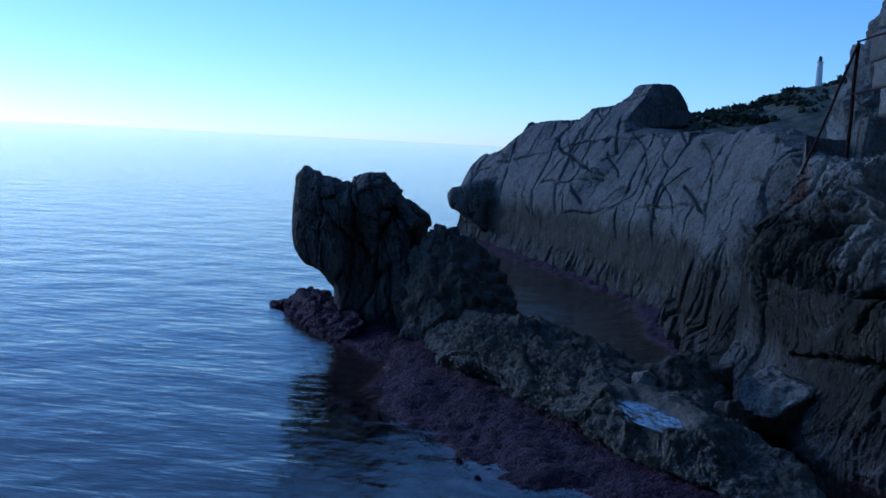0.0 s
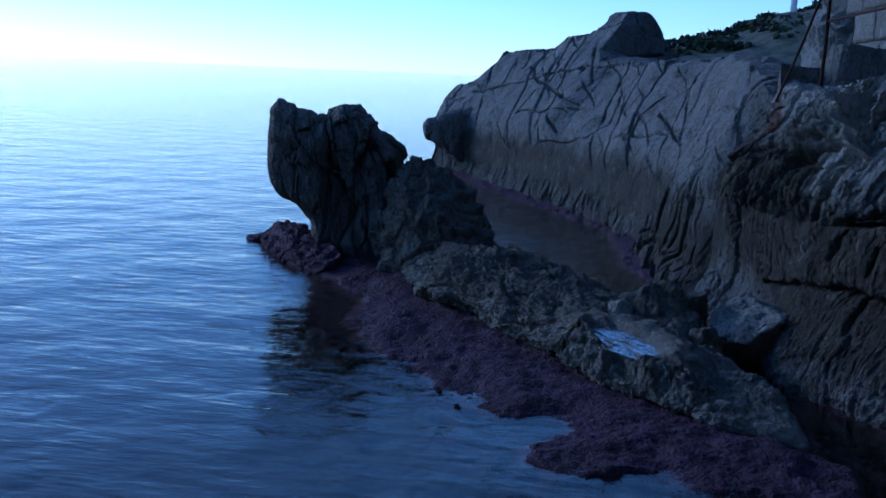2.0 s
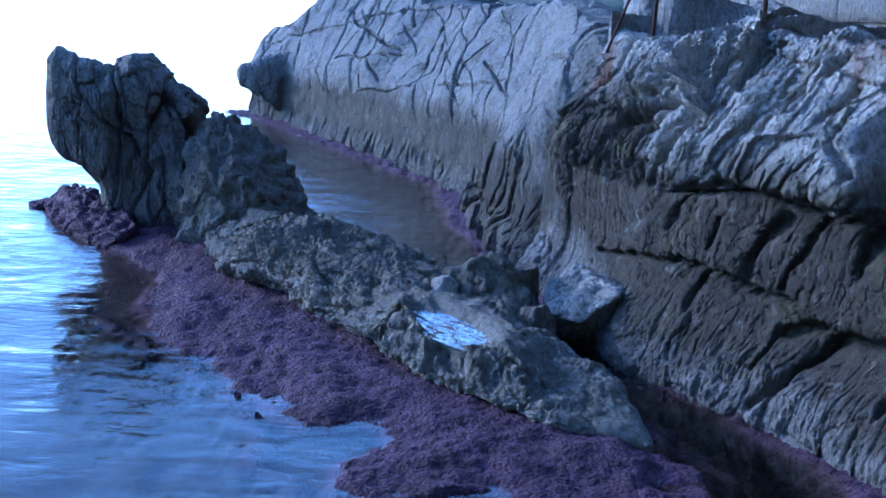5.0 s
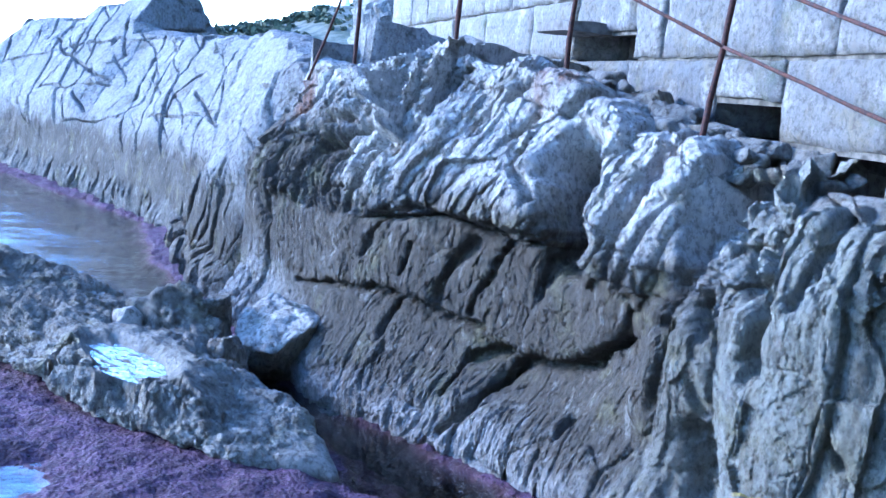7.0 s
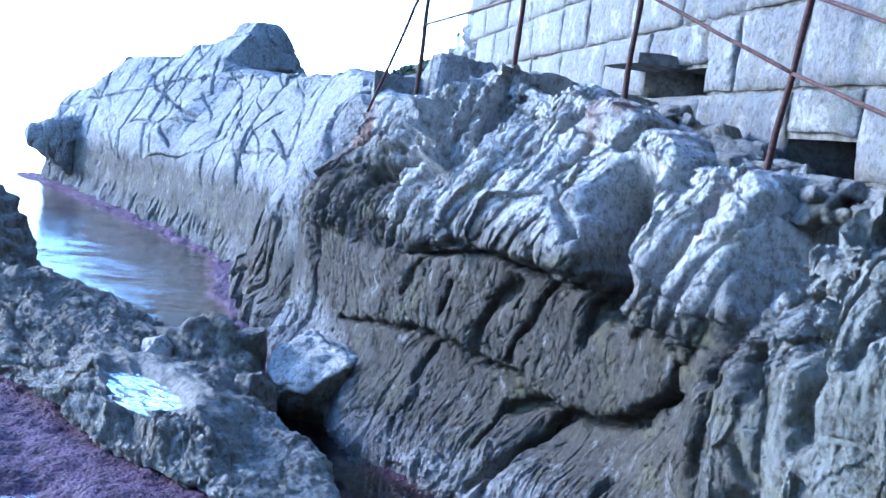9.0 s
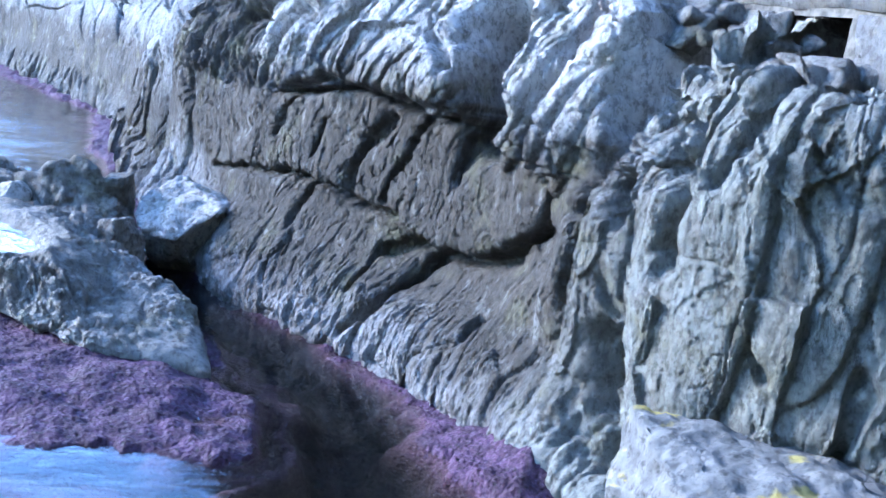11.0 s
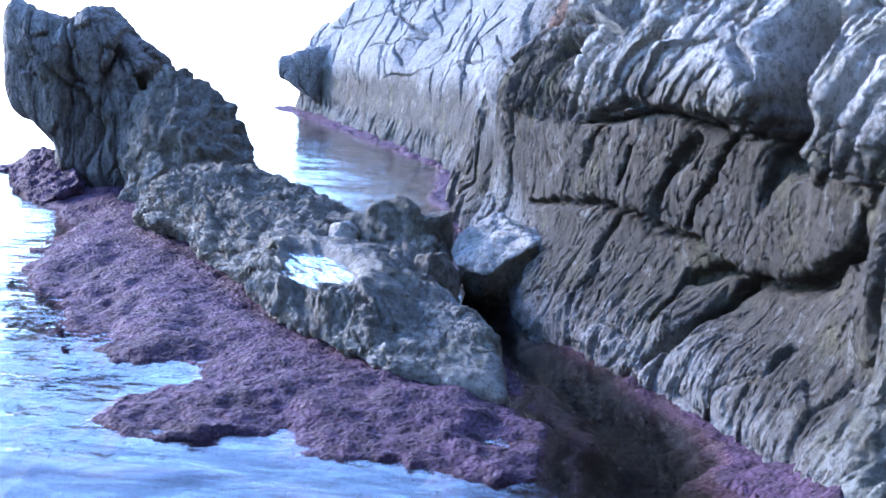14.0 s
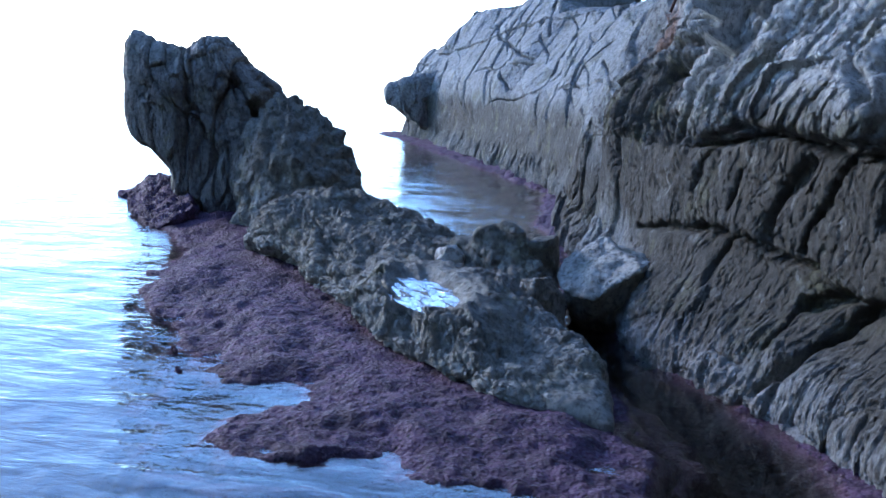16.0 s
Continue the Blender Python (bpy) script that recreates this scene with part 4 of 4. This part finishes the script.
for poly, hi in zip(LEDGES, (0.06, 0.06, -0.15)):
    e = inside_by(GX, GY, poly) + ragged
    h = np.where(e > 0, hi * smooth(0, 0.45, e) + 0.01 if hi > 0 else hi, -0.40 * smooth(0, -0.25, e) - 0.6 * smooth(-0.25, -0.9, e) - 1.85 * smooth(-1.2, -4.0, e))
    GZ = np.maximum(GZ, h)
GZ += 0.11 * smooth(0.5, 0.1, np.hypot(GX - 5.62, GY - 6.9)) * smooth(-0.05, 0.05, GZ)
own = np.maximum(inside_by(GX, GY, LEDGES[0]), inside_by(GX, GY, LEDGES[1]))
GZ = np.where(own < -0.08, np.minimum(GZ, -0.09), GZ)
near_zone = smooth(40, 20, np.hypot(GX - 3, GY - 12))
GZ += near_zone * (0.25 + 0.75 * smooth(-0.12, -0.01, GZ)) * (0.035 * fbm(GX * 3.2, GY * 3.2, 9, 3) + 0.012 * (ridged(GX * 7, GY * 7, 4, 2) - 0.55) + 0.011 * fbm(GX * 19, GY * 19, 2, 2))
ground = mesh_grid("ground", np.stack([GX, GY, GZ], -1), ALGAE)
tagged(ground, "sea bed with ledges of purple red algae", "sea bed", kind="structure")
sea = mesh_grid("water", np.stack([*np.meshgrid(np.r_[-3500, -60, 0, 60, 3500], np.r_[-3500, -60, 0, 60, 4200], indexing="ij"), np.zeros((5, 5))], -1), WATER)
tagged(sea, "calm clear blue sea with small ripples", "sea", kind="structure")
sea.visible_shadow = False

pu, pa = np.linspace(0, 1, 8), np.linspace(0, math.tau, 40, endpoint=False)
PX = 3.35 + pu[:, None] * (-0.42 * 0.54 * np.cos(pa) + 0.907 * 0.22 * np.sin(pa))
PY = 8.98 + pu[:, None] * (0.907 * 0.54 * np.cos(pa) + 0.42 * 0.22 * np.sin(pa))
tagged(mesh_grid("puddle", np.stack([PX, PY, 0 * PX + 0.318], -1), PUDDLE, closed_u=True), "shallow puddle of sea water on the rock ridge", "puddle")

# ---- unseen high ground on the land side and behind, added to block sky light ----
bs = np.linspace(0, 1, 160)
bx = curve(bs, [(0, 16), (0.2, 12.5), (0.4, 11.0), (0.55, 9.5), (0.68, 4.0), (0.82, -6.0), (1, -15.0)])
by = curve(bs, [(0, 34), (0.2, 22), (0.4, 8.0), (0.55, -3.5), (0.68, -6.5), (0.82, -7.0), (1, -1.0)])
bz = np.linspace(-1, 1, 60)[None, :]
BZ = -2 + 9.5 * (bz + 1)
BX = bx[:, None] + 0.12 * np.maximum(0, BZ) * 0.5 + 0.9 * fbm(bs[:, None] * 9, BZ * 0.25, 2.0, 4)
BY = by[:, None] - 0.10 * np.maximum(0, BZ) * smooth(0.5, 0.8, bs)[:, None] + 0.7 * fbm(bs[:, None] * 9, BZ * 0.25, 6.0, 4)
tagged(mesh_grid("sky_blocker", np.stack([BX, BY, BZ + 0 * BX], -1), SCRUB), "unseen scrub-covered slope added to block sky light from behind", "cliff", kind="structure")

# ---- masonry wall above the steps ----
wall_core = bmesh.new()
bmesh.ops.create_cube(wall_core, size=1, matrix=Matrix.Translation((7.2, 11.4, 3.6)) @ Matrix.Diagonal((0.7, 13.0, 4.4, 1)))
wall = part("masonry_wall", wall_core, DARKSTONE, None, "old wall of large pale stone blocks with open joints")
tagged(wall, category="wall", kind="structure")


def block_mesh(w, h, seed):
    """A rough-hewn block face, w along y and h up, x towards the sea is negative."""
    bm = bmesh.new()
    nu, nv = 12, 7
    rng = random.Random(seed)
    skew, tilt = rng.uniform(-0.03, 0.03), rng.uniform(-0.02, 0.02)
    rows_ = []
    for j in range(nv + 1):
        row = []
        for i in range(nu + 1):
            u, v = i / nu - 0.5, j / nv - 0.5
            edge = min(0.5 - abs(u), 0.5 - abs(v))
            q = Vector((u * w * 5 + seed * 3.3, v * h * 5, seed * 1.7))
            rim = 1 - min(1, edge * 7)
            row.append(bm.verts.new((-0.072 + 0.016 * rim ** 3 + 0.016 * noise.noise(q) + 0.012 * noise.noise(q * 2.7) + rng.uniform(-0.004, 0.004),
                                     u * w * (1 + skew * v - 0.025 * rim * (0.5 + noise.noise(q + Vector((9, 0, 0))))) + 0.012 * noise.noise(q * 1.9), v * h * (1 + tilt * u - 0.04 * rim * (0.5 + noise.noise(q + Vector((0, 9, 0))))) + 0.010 * noise.noise(q * 2.1 + Vector((3, 3, 0))))))
        rows_.append(row)
    for j in range(nv):
        for i in range(nu):
            bm.faces.new((rows_[j][i], rows_[j + 1][i], rows_[j + 1][i + 1], rows_[j][i + 1]))
    border = rows_[0] + [r[-1] for r in rows_[1:]] + rows_[-1][-2::-1] + [r[0] for r in rows_[-2:0:-1]]
    deep = [bm.verts.new((0.39, v.co.y, v.co.z)) for v in border]
    for k in range(len(border)):
        k2 = (k + 1) % len(border)
        bm.faces.new((border[k], border[k2], deep[k2], deep[k]))
    for fc in bm.faces:
        fc.smooth = len(fc.verts) == 4
    me = bpy.data.meshes.new("stone_block")
    bm.to_mesh(me)
    bm.free()
    me.materials.append(BLOCK)
    return me


rng = random.Random(5)
shapes = {}
z = 1.62
NICHES = {0: (6.42, 6.95, 1.94), 1: (7.30, 7.96, 2.16), 2: (9.10, 10.15, 2.56)}
for course, h in enumerate((0.34, 0.42, 0.44, 0.42, 0.40, 0.44, 0.40, 0.42, 0.40)):
    y = 4.9 + (0.55 if course % 2 else 0.0)
    while y < 17.0:
        w = rng.choice((0.8, 1.0, 1.2, 1.4))
        a, b, lintel = NICHES.get(course, (99, 99, 0))
        if y < a < y + w + 0.25:
            w = a - y
        elif abs(y - a) < 0.01:
            if z + h - lintel > 0.05:
                cap = new("stone_block", block_mesh(b - a - 0.02, z + h - lintel - 0.02, 77 + course))
                cap.parent = wall
                cap.matrix_local = pose(6.465, (a + b) / 2, (z + h + lintel) / 2, 0.8)
            y = b
            continue
        key = (round(w, 2), h, rng.randrange(3))
        if key not in shapes:
            shapes[key] = block_mesh(w - 0.012, h - 0.012, len(shapes))
        b = new("stone_block", shapes[key])
        b.parent = wall
        b.matrix_local = pose(6.47 + rng.uniform(-0.015, 0.015), y + w / 2, z + h / 2, rng.uniform(-0.6, 0.6))
        y += w
    z += h

# mortar bed behind the block faces, left out at the niches
my, mz = np.arange(4.9, 17.0, 0.045), np.arange(1.62, 5.3, 0.04)
MY, MZ = np.meshgrid(my, mz, indexing="ij")
MX = 6.432 + 0.016 * fbm(MY * 6, MZ * 6, 1.5, 3) + 0.012 * gnoise(MY * 2, MZ * 2, 6)
mi = np.arange(MX.size).reshape(MX.shape)
holes = ((6.40, 6.97, 1.60, 1.96), (7.28, 7.98, 1.90, 2.18), (9.08, 10.17, 2.34, 2.58))
mq = [(mi[i, j], mi[i, j + 1], mi[i + 1, j + 1], mi[i + 1, j]) for i in range(len(my) - 1) for j in range(len(mz) - 1)
      if not any(a < my[i] < b - 0.04 and c < mz[j] < e - 0.04 for a, b, c, e in holes)]
mm = bpy.data.meshes.new("mortar")
mm.from_pydata(np.stack([MX, MY, MZ], -1).reshape(-1, 3).tolist(), [], [tuple(int(v) for v in q) for q in mq])
mm.shade_smooth()
mm.materials.append(MORTAR)
bed = tagged(new("mortar", mm), "pale crumbling mortar between the blocks")
bed.parent = wall

# ---- broken steps between the rock and the wall ----
def step_slab(x0, x1, y0, y1, z1, thick, turn):
    bm = bmesh.new()
    bmesh.ops.create_cube(bm, size=1, matrix=pose((x0 + x1) / 2, (y0 + y1) / 2, z1 - thick / 2, 0, turn, turn) @ Matrix.Diagonal((x1 - x0, y1 - y0, thick, 1)))
    bmesh.ops.subdivide_edges(bm, edges=bm.edges[:], cuts=5, use_grid_fill=True)
    for v in bm.verts:
        v.co += noise.noise_vector(v.co * 5) * 0.018 + noise.noise_vector(v.co * 17) * 0.007
    tagged(part("stone_slab", bm, DARKSTONE), "dark broken stone slab bridging a gap by the wall", "slab")


for row in ((6.12, 6.46, 9.55, 10.2, 2.62, 0.07, 2),):
    step_slab(*row)

# ---- rusty railing along the steps ----
railing = new("railing")
railing.location = (5.4, 9.7, 2.3)
bpy.context.view_layer.update()
POSTS = [((4.98, 11.4, 2.2), 1.05, 0.02, (0.58, 1.04)), ((5.38, 9.72, 2.3), 1.05, 0.02, (0.58, 1.04)), ((5.76, 8.6, 2.1), 1.15, 0.04, (0.74, 1.10)), ((6.1, 7.5, 1.8), 1.1, 0.12, (0.61, 0.96)),
         ((6.36, 5.9, 1.45), 1.1, 0.0, (0.54, 0.86)), ((6.34, 4.9, 1.25), 1.1, 0.0, (0.5, 0.82))]


def under(ob, top):
    ob.matrix_parent_inverse = top.matrix_world.inverted()
    return ob


for (px, py, pz), h, lean_x, _ in POSTS:
    under(rod("post", (px - 0.3 * lean_x, py - 0.01, pz - 0.3), (px + lean_x * h, py + 0.02, pz + h), 0.017, RUST, railing), railing)
for k in (0, 1):
    for ((ax, ay, az), _, la, ha), ((bx, by, bz), _, lb, hb) in zip(POSTS[:-1], POSTS[1:]):
        under(rod("rail", (ax + la * ha[k], ay, az + ha[k]), (bx + lb * hb[k], by, bz + hb[k]), 0.010, RUST, railing), railing)
under(rod("brace", (4.62, 11.5, 2.05), (4.99, 11.4, 3.2), 0.012, RUST, railing), railing)
tagged(railing, "rusty iron handrail with thin round bars", "railing")

# ---- far shore ----
def hill(name, cx, cy, w, d, keys, mat):
    u = np.linspace(-1, 1, 90)
    v = np.linspace(-1, 1, 40)
    U, V = np.meshgrid(u, v, indexing="ij")
    X, Y = cx + U * w, cy + V * d
    Z = curve(X, keys) * np.sqrt(np.clip(1 - V * V, 0, 1)) - 1
    Z = Z + 0.05 * curve(X, keys) * fbm(X * 0.08, Y * 0.08, 1, 4)
    return mesh_grid(name, np.stack([X, Y, Z], -1), mat)


tagged(hill("hill", 70, 420, 75, 90, [(-5, 3), (10, 10), (21, 16), (33, 19), (45, 22), (60, 29), (66, 30), (85, 36), (145, 60)], HILL), "dark scrub-covered hill on the far shore", "hill", kind="structure")
loft("crag", [(0, 8.00, 30, 2.0, 0.5, 0.6, 2, 90), (0.08, 8.25, 30, 2.0, 1.5, 2.1, 2.5, 90), (0.15, 8.50, 30, 2.0, 2, 3.1, 2.5, 90), (0.3, 9.00, 30, 2.0, 2.5, 3.6, 2.5, 90), (0.38, 9.25, 30, 2, 2.5, 4.6, 2.5, 90),
               (0.6, 10.60, 30, 2.0, 3, 6.5, 2.5, 90), (1, 13.40, 30, 2.0, 3, 8, 2.5, 90)], 2.2, FAR, 160, 120, 0.7, (0.12, 0.08, 0.03), 0.1, (1, 0.3, 0.2), ((1.0, 0.25), (0.35, 0.08)), "steep grey crag above the shore", "crag")
house = new("house")
house.location = (26.5, 388, 14.3)
bpy.context.view_layer.update()
for nm, lo, hi, mt in (("wall", (-4.5, -2, -2), (4.5, 2, 1.9), PLASTER), ("roof", (-4.8, -2.3, 1.9), (4.8, 2.3, 2.3), MORTAR)):
    bm = bmesh.new()
    bmesh.ops.create_cube(bm, size=1, matrix=Matrix.Translation([(p + q) / 2 for p, q in zip(lo, hi)]) @ Matrix.Diagonal([q - p for p, q in zip(lo, hi)] + [1]))
    part(nm, bm, mt, house)
tagged(house, "low white house at the foot of the hill", "house")
sv, sf = [], []
srng = np.random.RandomState(4)
hk = [(-5, 3), (10, 10), (21, 16), (33, 19), (45, 22), (60, 29), (66, 30), (85, 36), (145, 60)]
for _ in range(260):
    x = srng.uniform(12, 100)
    yy = srng.uniform(-0.75, -0.02)
    base = np.array([x, 420 + 90 * yy, float(curve(x, hk)) * math.sqrt(1 - yy * yy) - 1.2])
    r = srng.uniform(0.8, 2.2) * (0.45 if 58 < x < 74 else 1)
    for _ in range(26):
        d = srng.normal(size=3)
        c = base + d / np.linalg.norm(d) * r * srng.uniform(0.5, 1.0) * np.array([1.2, 1.2, 0.8]) + (0, 0, r * 0.5)
        a, b = srng.normal(size=3) * 0.28 * r, srng.normal(size=3) * 0.28 * r
        k0 = len(sv)
        sv += [(c - a - b).tolist(), (c + a - b).tolist(), (c + a + b).tolist(), (c - a + b).tolist()]
        sf.append((k0, k0 + 1, k0 + 2, k0 + 3))
sm = bpy.data.meshes.new("scrub")
sm.from_pydata(sv, [], sf)
sm.materials.append(SCRUB)
tagged(new("scrub", sm), "dark low bushes covering the hill", "bushes", kind="stuff")
lighthouse = new("lighthouse")
lighthouse.location = (66, 400, 28)
bpy.context.view_layer.update()


def turned(name, parent, rings, mat, sides=20, label=""):
    bm = bmesh.new()
    prev = None
    for r, zz in rings:
        ring = [bm.verts.new((r * math.cos(k * math.tau / sides), r * math.sin(k * math.tau / sides), zz)) for k in range(sides)]
        if prev:
            for k in range(sides):
                bm.faces.new((prev[k], prev[(k + 1) % sides], ring[(k + 1) % sides], ring[k]))
        else:
            bm.faces.new(ring[::-1])
        prev = ring
    bm.faces.new(prev)
    return part(name, bm, mat, parent, label)


turned("tower", lighthouse, [(1.25, 0), (1.1, 5), (0.95, 9.2), (1.3, 9.3), (1.3, 9.6), (0.9, 9.6)], PLASTER)
turned("lantern", lighthouse, [(0.62, 9.6), (0.62, 10.6), (0.75, 10.65), (0.4, 11.3), (0.1, 11.6)], DARKWOOD)
tagged(lighthouse, "white round lighthouse tower on the hill", "lighthouse")
